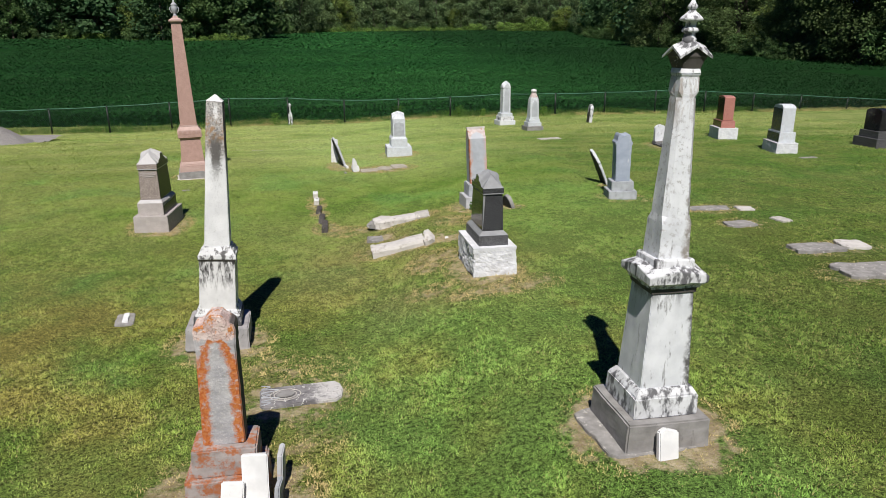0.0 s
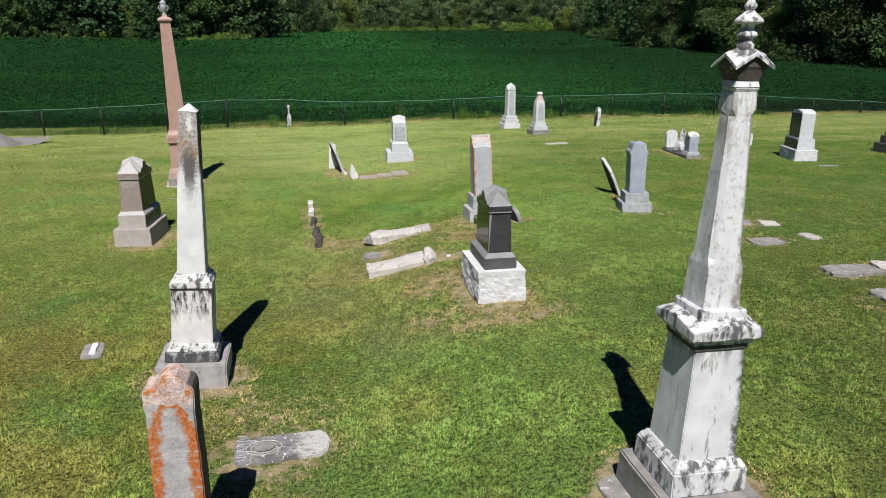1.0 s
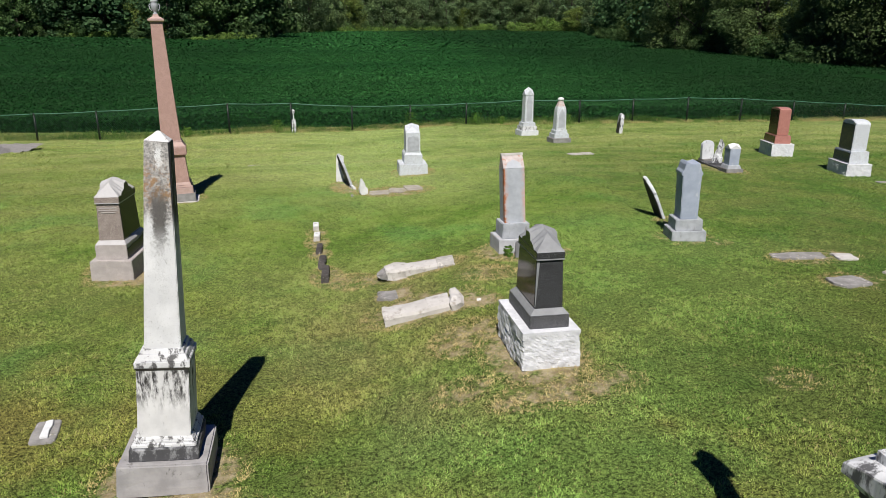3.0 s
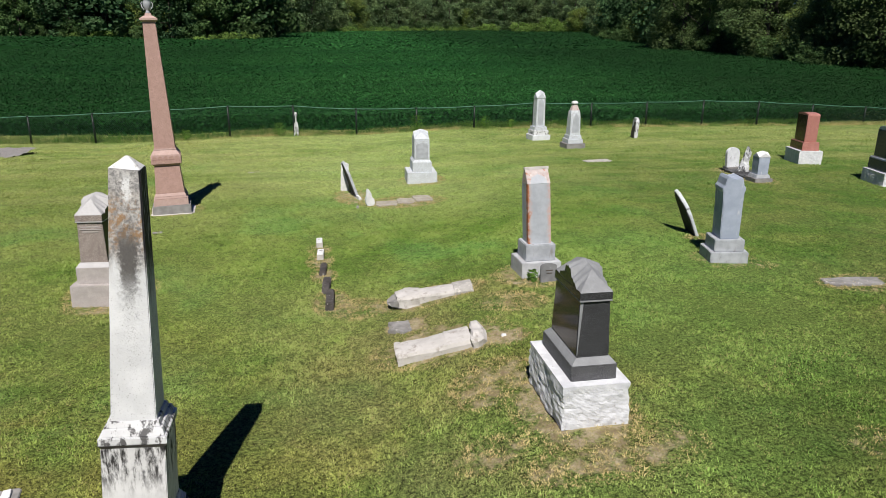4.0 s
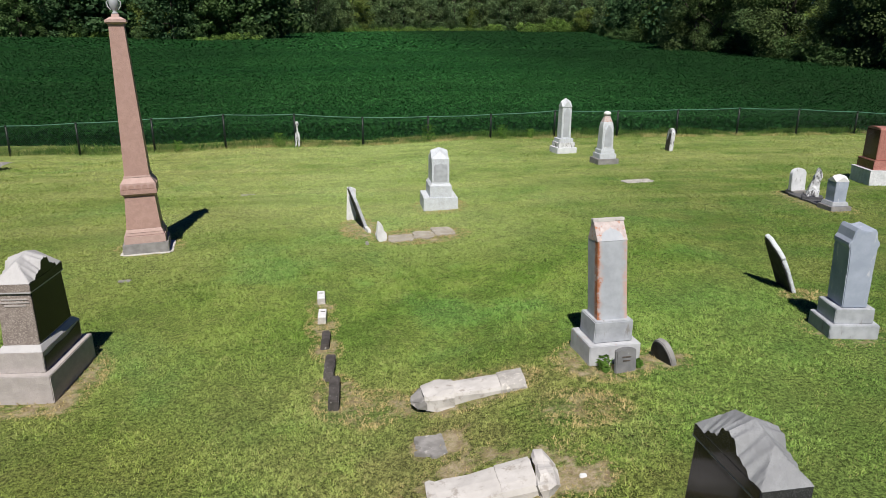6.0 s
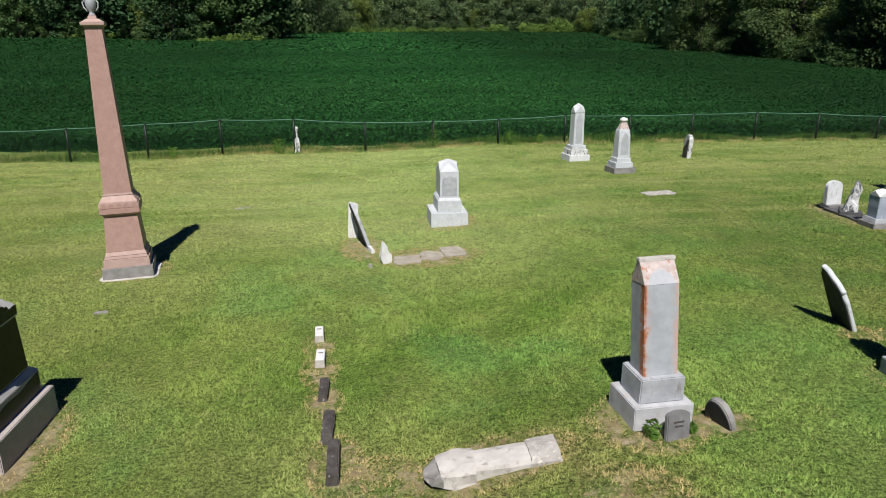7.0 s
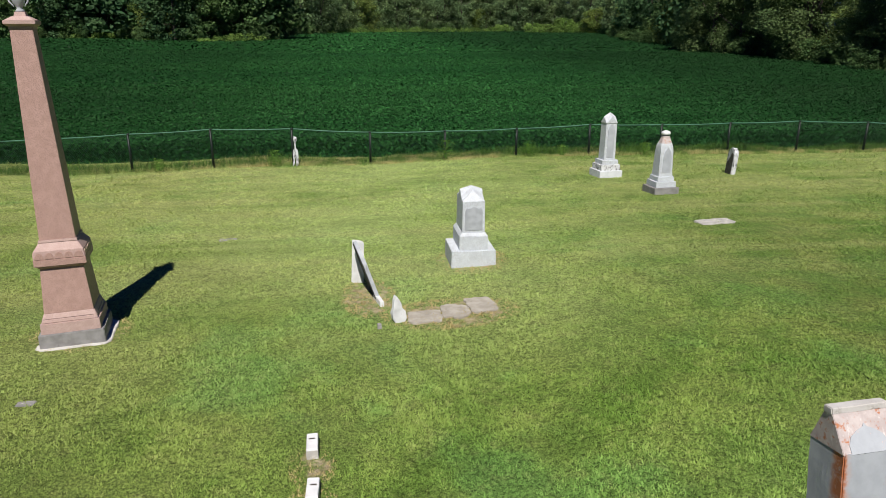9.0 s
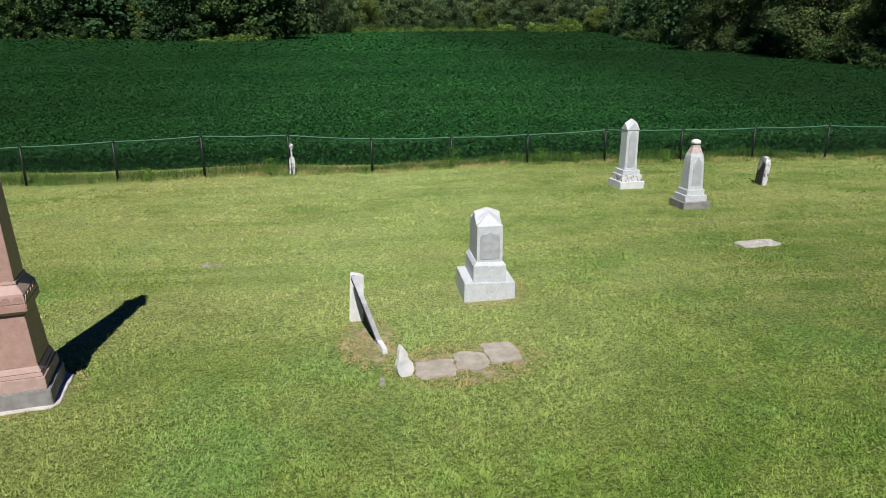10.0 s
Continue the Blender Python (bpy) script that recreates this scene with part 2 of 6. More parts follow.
GRAVEL = stone("grey crushed stone", (0.36, 0.345, 0.335), (0.25, 0.24, 0.235), 20, 0.9, speck=(0.15, 0.145, 0.14), speck_scale=40, bump=1.0, bump_scale=25)
FALLEN = stone("dirty white marble", (0.69, 0.67, 0.645), (0.57, 0.55, 0.525), 6, stain=(0.32, 0.29, 0.26), stain_at=(0.54, 0.68), streak=(4, 4, 4))
POINT = stone("worn white marble point", (0.72, 0.73, 0.74), (0.60, 0.605, 0.61), 9, stain=(0.26, 0.25, 0.23), stain_at=(0.56, 0.66), streak=(9, 9, 5))
# near-black stone: the shade on a slab's unlit face put into its colour
SHADED_FACE = stone("marble face with its shade painted in", (0.05, 0.052, 0.056), (0.025, 0.026, 0.028), 7, stain=(0.16, 0.16, 0.16), stain_at=(0.62, 0.72))
GREY_PALE = stone("mottled grey-white marble", (0.56, 0.54, 0.51), (0.40, 0.385, 0.36), 8, stain=(0.66, 0.63, 0.58), stain_at=(0.52, 0.64), streak=(5, 5, 5))
# polished stone made darker still: shade of the long sides put into its colour
BROWN_SHADED = stone("polished brown granite with side shade painted in", (0.016, 0.015, 0.016), (0.012, 0.011, 0.012), 14, 0.3, speck=(0.03, 0.028, 0.028), speck_scale=90, bump=0.0, spec=0.12)
INK = stone("engraved letters", (0.10, 0.085, 0.075), (0.07, 0.06, 0.05), 8, 0.8)


def lichen_stone():
    """Grey marble: orange lichen in bands that close to an arch, a pale crusted head, one side's shade painted in."""
    n = Nodes("grey marble with orange lichen", 0.8, 0, 0.3)
    p, q = n.coords(), n.coords(local=True)
    x, y, z = n.split(q)
    rough = n.math("SUBTRACT", n.noise(p, 16, 6, 0.72), 0.5)
    c = n.mix(n.ramp(n.noise(p, 9, 5), 0.32, 0.68), (0.46, 0.455, 0.47), (0.34, 0.34, 0.36))
    c = n.mix(n.math("MULTIPLY", n.ramp(n.noise(p, 55, 4, 0.7), 0.54, 0.64), 0.5), c, (0.60, 0.57, 0.57))
    rise = n.math("MULTIPLY", n.math("MAXIMUM", n.math("SUBTRACT", z, 0.95), 0.0), 2.35)
    half = n.math("MULTIPLY", n.math("SQRT", n.math("MAXIMUM", n.math("SUBTRACT", 1.0, n.math("MULTIPLY", rise, rise)), 0.0)), 0.088)
    d = n.math("ADD", n.math("SUBTRACT", n.math("ABSOLUTE", x), half), n.math("MULTIPLY", rough, 0.15))
    front = n.ramp(n.math("MULTIPLY", y, -1.0), 0.03, 0.085)
    high = n.ramp(z, 1.18, 1.30)
    band = n.math("MULTIPLY", n.ramp(d, -0.025, 0.02), n.math("SUBTRACT", 1.0, n.math("MULTIPLY", high, n.ramp(d, 0.045, 0.07))))
    band = n.math("MULTIPLY", n.math("MULTIPLY", band, front), n.ramp(n.noise(p, 26, 5, 0.7), 0.24, 0.50))
    c = n.mix(band, c, n.mix(n.ramp(n.noise(p, 40, 4, 0.7), 0.4, 0.6), (0.40, 0.105, 0.025), (0.50, 0.185, 0.06)))
    top = n.ramp(n.math("ADD", z, n.math("MULTIPLY", rough, 0.16)), 1.385, 1.405)
    crust = n.mix(n.ramp(n.noise(p, 12, 5, 0.7), 0.38, 0.62), (0.66, 0.56, 0.53), (0.52, 0.39, 0.36))
    crust = n.mix(n.ramp(n.noise(p, 15, 6, 0.72), 0.52, 0.60), crust, (0.52, 0.20, 0.05))
    crust = n.mix(n.math("MULTIPLY", n.ramp(n.math("ABSOLUTE", n.math("SUBTRACT", n.noise(p, 20, 4, 0.6), 0.5)), 0.022, 0.008), 0.7), crust, (0.20, 0.15, 0.14))
    c = n.mix(top, c, crust)
    # shade of the +x side put into the colour as near-black
    black = n.math("MULTIPLY", n.ramp(y, -0.094, -0.084), n.ramp(x, 0.10, 0.125))
    c = n.mix(n.math("MULTIPLY", black, 0.9), c, (0.045, 0.042, 0.040))
    n.color(c)
    n.bump(n.math("ADD", n.noise(p, 60, 4), n.math("MULTIPLY", n.noise(p, 18, 5, 0.7), 1.4)), 0.45, 0.012)
    return n.m


def relief_stone():
    """Dark worn marble with pale scrolling lines, whitened towards one end."""
    n = Nodes("worn carved marble", 0.85, 0, 0.3)
    p, q = n.coords(), n.coords(local=True)
    x = n.split(q)[0]
    c = n.mix(n.ramp(n.noise(p, 7, 5), 0.35, 0.65), (0.25, 0.245, 0.25), (0.13, 0.125, 0.13))
    white = n.ramp(n.math("ADD", x, n.math("MULTIPLY", n.math("SUBTRACT", n.noise(p, 11, 6, 0.75), 0.5), 0.75)), 0.06, 0.26)
    c = n.mix(n.math("MULTIPLY", white, 0.8), c, (0.56, 0.55, 0.54))
    scroll = n.math("ABSOLUTE", n.math("SUBTRACT", n.noise(p, 8.5, 1.5, 0.5), 0.5))
    line = n.math("MULTIPLY", n.ramp(scroll, 0.020, 0.006), n.ramp(n.noise(p, 24, 4, 0.7), 0.44, 0.56))
    c = n.mix(n.math("MULTIPLY", line, n.ramp(x, 0.30, 0.05)), c, (0.66, 0.65, 0.63))
    n.color(c)
    n.bump(n.math("SUBTRACT", n.math("MULTIPLY", n.noise(p, 45, 4), 0.4), n.ramp(scroll, 0.01, 0.05)), 0.5, 0.012)
    return n.m


LICHEN, OLD_RELIEF = lichen_stone(), relief_stone()


def lawn_colour(n, p):
    """Mown lawn: greens in patches, straw-dry places and bright clover."""
    big, mid, fine = n.noise(p, 0.16, 3), n.noise(p, 0.9, 4, 0.6), n.noise(p, 5.0, 4, 0.65)
    c = n.mix(n.ramp(mid, 0.36, 0.66), (0.150, 0.258, 0.046), (0.240, 0.340, 0.076))
    c = n.mix(n.math("MULTIPLY", n.ramp(big, 0.42, 0.60), 0.6), c, (0.275, 0.350, 0.098))
    c = n.mix(n.math("MULTIPLY", n.ramp(n.noise(p, 0.42, 4, 0.6), 0.50, 0.66), 0.6), c, (0.165, 0.345, 0.085))
    c = n.mix(n.math("MULTIPLY", n.ramp(fine, 0.50, 0.70), 0.18), c, (0.42, 0.38, 0.18))
    y = n.split(p)[1]
    near = n.math("SUBTRACT", 1.0, n.ramp(y, 6.5, 13.0))
    c = n.mix(n.math("MULTIPLY", near, n.math("MULTIPLY", n.ramp(n.noise(p, 0.5, 4, 0.6), 0.40, 0.62), n.math("ADD", 0.50, n.math("MULTIPLY", n.ramp(n.split(p)[0], -0.5, -3.5), 0.34)))), c, (0.34, 0.30, 0.085))
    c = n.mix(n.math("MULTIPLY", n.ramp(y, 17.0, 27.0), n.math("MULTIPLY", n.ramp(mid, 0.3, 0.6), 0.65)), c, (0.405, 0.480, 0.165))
    x = n.split(p)[0]
    # darker green turf towards +x, with lens vignette painted in
    deep = n.math("MULTIPLY", n.ramp(n.math("ADD", x, n.math("MULTIPLY", n.noise(p, 0.35, 3), 5.0)), 4.5, 7.9), n.math("SUBTRACT", 0.76, n.math("MULTIPLY", n.ramp(y, 6.5, 11.5), 0.63)))
    c = n.mix(deep, c, n.mix(n.ramp(mid, 0.35, 0.65), (0.105, 0.190, 0.036), (0.165, 0.220, 0.055)))
    # farther off the same: darker turf and painted vignette
    edge = n.math("MULTIPLY", n.ramp(n.math("ADD", x, n.math("MULTIPLY", n.noise(p, 0.3, 3), 4.0)), 5.8, 10.2), n.math("MULTIPLY", n.ramp(y, 8.0, 11.0), n.math("ADD", 0.25, n.math("MULTIPLY", n.ramp(y, 27.0, 18.0), 0.42))))
    c = n.mix(edge, c, n.mix(n.ramp(mid, 0.35, 0.65), (0.104, 0.204, 0.040), (0.190, 0.236, 0.066)))
    # lens haze over the view's centre painted as paler turf in the middle ground
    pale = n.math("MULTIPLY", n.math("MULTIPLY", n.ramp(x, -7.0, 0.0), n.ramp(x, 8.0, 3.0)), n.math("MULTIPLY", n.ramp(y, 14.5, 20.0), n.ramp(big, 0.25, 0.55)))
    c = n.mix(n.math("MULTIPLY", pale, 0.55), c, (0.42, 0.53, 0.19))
    # fresh clover on the near side
    fresh = n.math("MULTIPLY", n.math("MULTIPLY", n.ramp(x, -0.6, 0.6), n.ramp(x, 4.6, 3.0)), n.math("MULTIPLY", n.ramp(y, 8.2, 6.4), n.ramp(n.noise(p, 0.7, 4, 0.65), 0.32, 0.56)))
    c = n.mix(n.math("MULTIPLY", fresh, 0.55), c, (0.195, 0.385, 0.085))
    c = n.mix(n.math("MULTIPLY", n.math("MULTIPLY", n.ramp(x, 2.6, 3.6), n.ramp(x, 7.5, 5.5)), n.math("MULTIPLY", n.math("MULTIPLY", n.ramp(y, 7.0, 8.5), n.ramp(y, 14.5, 12.5)), 0.38)), c, (0.255, 0.410, 0.105))
    # olive, drier turf on the low side and among the fallen stones
    olive = n.math("MULTIPLY", n.math("MULTIPLY", n.ramp(x, 1.0, -4.0), n.ramp(y, 7.0, 10.0)), n.ramp(n.noise(p, 0.6, 4, 0.6), 0.28, 0.60))
    c = n.mix(n.math("MULTIPLY", olive, 0.28), c, (0.37, 0.355, 0.135))
    dry = n.math("MULTIPLY", n.math("MULTIPLY", n.ramp(n.math("ABSOLUTE", n.math("SUBTRACT", x, 1.1)), 2.4, 1.0), n.ramp(n.math("ABSOLUTE", n.math("SUBTRACT", y, 9.0)), 3.6, 1.6)), n.ramp(n.noise(p, 0.8, 4, 0.65), 0.34, 0.62))
    c = n.mix(n.math("MULTIPLY", dry, 0.40), c, (0.37, 0.315, 0.145))
    c = n.mix(n.math("MULTIPLY", n.math("MULTIPLY", n.ramp(x, 4.0, 8.0), n.ramp(y, 20.0, 25.0)), 0.10), c, (0.44, 0.49, 0.18))
    # the mower's passes, drawn out from side to side
    rows = n.noise(n.coords(scale=(0.10, 1.1, 1)), 1.0, 4, 0.6)
    c = n.mix(n.math("MULTIPLY", n.ramp(y, 15.0, 21.0), n.math("MULTIPLY", n.ramp(rows, 0.46, 0.64), 0.30)), c, (0.47, 0.47, 0.20))
    c = n.mix(n.math("MULTIPLY", n.ramp(y, 15.0, 21.0), n.math("MULTIPLY", n.ramp(rows, 0.46, 0.32), 0.4)), c, (0.16, 0.25, 0.05))
    return c


def blades(name, straw=0.10, tint=None):
    n = Nodes(name, 0.6, 0, 0.12)
    g = n.t.nodes.new("ShaderNodeNewGeometry")
    p = g.outputs["Position"]
    c = tint(n, p) if tint else lawn_colour(n, p)
    r = g.outputs["Random Per Island"]
    tuft, bare = n.t.nodes.new("ShaderNodeAttribute"), n.t.nodes.new("ShaderNodeAttribute")
    tuft.attribute_name, bare.attribute_name = "tuft", "soil"
    v = n.t.nodes.new("ShaderNodeHueSaturation")
    n.put(v, "Color", n.mix(n.ramp(bare.outputs["Fac"], 0.12, 0.40), c, (0.40, 0.33, 0.155)))
    # tuft darkens blades in the gaps: shade between clumps put into colour
    k = n.math("ADD", n.math("MULTIPLY", r, 0.56), n.math("MULTIPLY", tuft.outputs["Fac"], 0.52))
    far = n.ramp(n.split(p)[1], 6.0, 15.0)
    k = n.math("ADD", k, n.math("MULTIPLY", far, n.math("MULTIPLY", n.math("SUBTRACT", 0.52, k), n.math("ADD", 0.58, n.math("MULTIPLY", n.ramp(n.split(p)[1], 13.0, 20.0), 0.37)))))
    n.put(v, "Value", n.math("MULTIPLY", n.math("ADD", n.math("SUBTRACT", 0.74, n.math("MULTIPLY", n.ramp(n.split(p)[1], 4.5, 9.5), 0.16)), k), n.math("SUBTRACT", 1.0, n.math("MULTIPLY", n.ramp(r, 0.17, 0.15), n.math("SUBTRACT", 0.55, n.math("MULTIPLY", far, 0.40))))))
    c = n.mix(n.math("MULTIPLY", n.ramp(r, 1 - straw - 0.01, 1 - straw), n.math("SUBTRACT", 1.0, n.math("MULTIPLY", far, 0.8))), v.outputs[0], (0.36, 0.315, 0.145))
    n.color(c)
    n.put(n.bsdf, "Transmission Weight", 0.0)
    return n.m


def lawn_material():
    n = Nodes("lawn", 0.95, 0, 0.1)
    p = n.coords()
    a = n.t.nodes.new("ShaderNodeAttribute")
    a.attribute_name = "soil"
    c = lawn_colour(n, p)
    v = n.t.nodes.new("ShaderNodeHueSaturation")
    n.put(v, "Color", c)
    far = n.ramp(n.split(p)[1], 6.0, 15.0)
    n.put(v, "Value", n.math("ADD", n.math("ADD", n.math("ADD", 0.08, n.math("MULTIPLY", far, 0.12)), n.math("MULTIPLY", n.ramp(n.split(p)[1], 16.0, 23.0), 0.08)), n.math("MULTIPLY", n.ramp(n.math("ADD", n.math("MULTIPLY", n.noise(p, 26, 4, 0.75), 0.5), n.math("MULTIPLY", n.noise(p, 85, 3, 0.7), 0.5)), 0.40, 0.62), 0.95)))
    soil = n.mix(n.ramp(n.noise(p, 6, 6, 0.7), 0.35, 0.65), (0.24, 0.185, 0.115), (0.46, 0.39, 0.27))
    soil = n.mix(n.math("MULTIPLY", n.ramp(n.noise(p, 34, 4, 0.7), 0.46, 0.58), 0.6), soil, (0.30, 0.27, 0.11))
    c = n.mix(n.ramp(n.math("ADD", a.outputs["Fac"], n.math("MULTIPLY", n.math("SUBTRACT", n.noise(p, 5, 6, 0.72), 0.5), 1.7)), 0.46, 0.78), v.outputs[0], soil)
    n.color(c)
    n.bump(n.noise(p, 45, 5, 0.7), 0.9, 0.03)
    return n.m


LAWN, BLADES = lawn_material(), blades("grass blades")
STRAW = blades("dry tall grass", 0.22, lambda n, p: n.mix(n.ramp(n.noise(p, 1.2, 4), 0.35, 0.65), (0.13, 0.22, 0.05), n.mix(n.math("MULTIPLY", n.ramp(n.split(p)[0], -2.0, -8.0), 0.7), (0.42, 0.37, 0.16), (0.20, 0.27, 0.07))))


def leafy(name, a, b, scale=0.25, value=(0.62, 0.85), rough=0.6, spec=0.08, ends=False, glow_through=0.0):
    """Leaves; glow_through: the share of light that passes through them."""
    n = Nodes(name, rough, 0, spec)
    g = n.t.nodes.new("ShaderNodeNewGeometry")
    v = n.t.nodes.new("ShaderNodeHueSaturation")
    n.put(v, "Color", n.mix(n.ramp(n.noise(n.coords(scale=(0.016, 0.11, 1)) if ends else g.outputs["Position"], 1.0 if ends else scale, 4), 0.35, 0.65), a, b))
    k = n.math("ADD", value[0], n.math("MULTIPLY", g.outputs["Random Per Island"], value[1]))
    if glow_through:
        each = n.t.nodes.new("ShaderNodeObjectInfo").outputs["Random"]
        k = n.math("MULTIPLY", k, n.math("ADD", 0.78, n.math("MULTIPLY", each, 0.50)))
    n.put(v, "Value", n.math("MULTIPLY", k, n.math("ADD", 0.5, n.noise(g.outputs["Position"], 2.2, 4, 0.75))))
    c = v.outputs[0]
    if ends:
        # lens vignette painted into the leaves towards both ends of the field
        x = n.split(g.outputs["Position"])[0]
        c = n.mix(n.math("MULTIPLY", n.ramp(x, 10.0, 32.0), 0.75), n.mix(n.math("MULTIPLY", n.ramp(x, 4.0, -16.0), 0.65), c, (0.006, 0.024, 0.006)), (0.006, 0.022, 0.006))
    n.color(c)
    if glow_through:
        t = n.node("ShaderNodeBsdfTranslucent", Color=c)
        m = n.t.nodes.new("ShaderNodeMixShader")
        m.inputs[0].default_value = glow_through
        n.t.links.new(n.bsdf.outputs[0], m.inputs[1])
        n.t.links.new(t.outputs[0], m.inputs[2])
        n.t.links.new(m.outputs[0], n.t.nodes["Material Output"].inputs[0])
    return n.m


def field_material():
    n = Nodes("soybean canopy", 0.9, 0, 0.02)
    p = n.coords()
    bands = n.noise(n.coords(scale=(0.012, 0.05, 1)), 1.0, 4, 0.6)
    c = n.mix(n.ramp(bands, 0.35, 0.65), (0.010, 0.050, 0.012), (0.019, 0.080, 0.018))
    # dark mottling puts the shade between the leaves into the sheet's colour
    c = n.mix(n.ramp(n.noise(p, 9.0, 5, 0.75), 0.34, 0.60), (0.010, 0.044, 0.013), c)
    # the same vignette painted into the sheet, darker at both ends
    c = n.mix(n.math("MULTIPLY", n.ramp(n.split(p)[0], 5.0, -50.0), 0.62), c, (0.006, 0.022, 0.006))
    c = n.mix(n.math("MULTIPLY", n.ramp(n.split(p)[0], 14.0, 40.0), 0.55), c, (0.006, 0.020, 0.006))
    n.color(c)
    n.bump(n.noise(p, 6.0, 5, 0.7), 1.0, 0.12)
    return n.m


FIELD = field_material()
SOY = leafy("soybean leaves", (0.012, 0.058, 0.014), (0.023, 0.092, 0.022), 0.12, (0.18, 1.75), 0.6, 0.10, True)
TREE_A = leafy("dark tree leaves", (0.046, 0.105, 0.046), (0.078, 0.148, 0.060), 0.2, glow_through=0.4)
TREE_B = leafy("mid green tree leaves", (0.060, 0.118, 0.042), (0.095, 0.160, 0.054), 0.2, glow_through=0.4)
TREE_C = leafy("yellow-green bush leaves", (0.090, 0.140, 0.034), (0.140, 0.185, 0.046), 0.25, glow_through=0.4)
TREE_N = leafy("olive green tree leaves", (0.078, 0.130, 0.048), (0.120, 0.175, 0.064), 0.2, glow_through=0.4)
# paler, cooler leaves: the haze of distance put into the colour
TREE_HAZE = leafy("green tree leaves with haze painted in", (0.100, 0.165, 0.075), (0.150, 0.215, 0.090), 0.1, glow_through=0.4)
TREE_D = leafy("pale weed leaves", (0.092, 0.172, 0.035), (0.138, 0.218, 0.050), 0.4, glow_through=0.25)
WEED = leafy("weed leaves", (0.06, 0.13, 0.02), (0.10, 0.19, 0.035), 1.5)
BARK = stone("grey-brown bark", (0.12, 0.10, 0.08), (0.06, 0.05, 0.04), 9, 0.9, streak=(9, 9, 1))
RAIL = stone("pale green vinyl-coated steel", (0.075, 0.20, 0.135), (0.055, 0.15, 0.10), 5, 0.55, bump=0.02)
POST = stone("dark green coated steel", (0.012, 0.020, 0.016), (0.008, 0.013, 0.011), 5, 0.5, bump=0.02)
WIRE = stone("dark green coated wire", (0.025, 0.065, 0.045), (0.018, 0.05, 0.034), 5, 0.5, bump=0.0)


# ---- building blocks ----
def smooth(u):
    u = np.clip(u, 0, 1)
    return u * u * (3 - 2 * u)


def height(x, y):
    """The lawn's height: a low rise beside a hollow, falling to the fence, then the field climbing gently away."""
    right = np.interp(y, [10, 14, 21, 25, 28, 33], [0.03, 0.0, -0.15, -0.24, -0.36, -0.60])
    left = np.interp(y, [14, 18, 25, 29, 33], [-0.35, -0.39, -0.47, -0.62, -0.85])
    u = smooth((x - 0.3) / (np.interp(y, [11, 17], [2.4, 7.0]) - 0.3))
    near = left + (right - left) * u - 0.27 * smooth((-1.5 - x) / 8.5) * smooth((y - 25) / 7) - 0.10 * np.exp(-((x - 8.2) / 3.0) ** 2 - ((y - 26.4) / 3.2) ** 2)
    far = -0.8 + 0.0255 * (np.minimum(y, 330) - 34) - 0.27 * smooth((-1.5 - x) / 8.5) * smooth((60 - y) / 24)
    return near + (far - near) * smooth((y - 33) / 6)


def ground_z(x, y):
    return float(height(np.float64(x), np.float64(y)))


def mesh_of(name, bm, material, sharp=35):
    me = bpy.data.meshes.new(name)
    bmesh.ops.recalc_face_normals(bm, faces=bm.faces)
    bm.to_mesh(me)
    bm.free()
    for m in material if isinstance(material, (list, tuple)) else [material]:
        me.materials.append(m)
    return me


def part(name, bm, material, parent, label=""):
    ob = new(name, mesh_of(name, bm, material))
    ob.parent = parent
    return tagged(ob, label)


def thing(name, x, y, label, category, yaw=0.0, lean=(0, 0), sink=0.0, group="", z=None):
    """An Empty at the thing's foot on the ground. lean: degrees towards +x and towards -y."""
    ob = new(name)
    ob.empty_display_size = 0.2
    ob.matrix_world = pose(x, y, (ground_z(x, y) if z is None else z) - sink) @ pose(0, 0, 0, 0, lean[0], 0) @ pose(0, 0, 0, lean[1], 0, 0) @ pose(0, 0, 0, 0, 0, yaw)
    return tagged(ob, label, category, group)


def wear(bm, amp, scale=6.0, seed=0.0):
    for v in bm.verts:
        p = v.co * scale + Vector((seed, seed * 1.7, 0))
        v.co += Vector((noise.noise(p), noise.noise(p + Vector((31, 7, 3))), noise.noise(p + Vector((5, 19, 41))))) * amp


def block(w0, d0, z0, z1, w1=None, d1=None, bev=0.012, worn=0.004, cuts=3, at=(0, 0), seed=None):
    """A four-sided block, tapered from (w0, d0) to (w1, d1), with rounded and slightly uneven edges."""
    w1, d1 = w1 or w0, d1 or d0
    bm = bmesh.new()
    vs = [bm.verts.new((at[0] + sx * w / 2, at[1] + sy * d / 2, z)) for w, d, z in ((w0, d0, z0), (w1, d1, z1)) for sx, sy in ((-1, -1), (1, -1), (1, 1), (-1, 1))]
    for f in ((3, 2, 1, 0), (4, 5, 6, 7), (0, 1, 5, 4), (1, 2, 6, 5), (2, 3, 7, 6), (3, 0, 4, 7)):
        bm.faces.new([vs[i] for i in f])
    if bev:
        bmesh.ops.bevel(bm, geom=list(bm.edges), offset=min(bev * 0.7, (z1 - z0) * 0.3, min(w1, d1) * 0.2), segments=2, affect="EDGES")
    if cuts:
        long = [e for e in bm.edges if e.calc_length() > 0.09]
        bmesh.ops.subdivide_edges(bm, edges=long, cuts=cuts, use_grid_fill=True)
    if worn:
        wear(bm, worn, 9.0, random.random() * 50 if seed is None else seed)
    return bm


def add(bm, other):
    """Joins a second bmesh into the first."""
    me = bpy.data.meshes.new("tmp")
    other.to_mesh(me)
    other.free()
    bm.from_mesh(me)
    bpy.data.meshes.remove(me)
    return bm


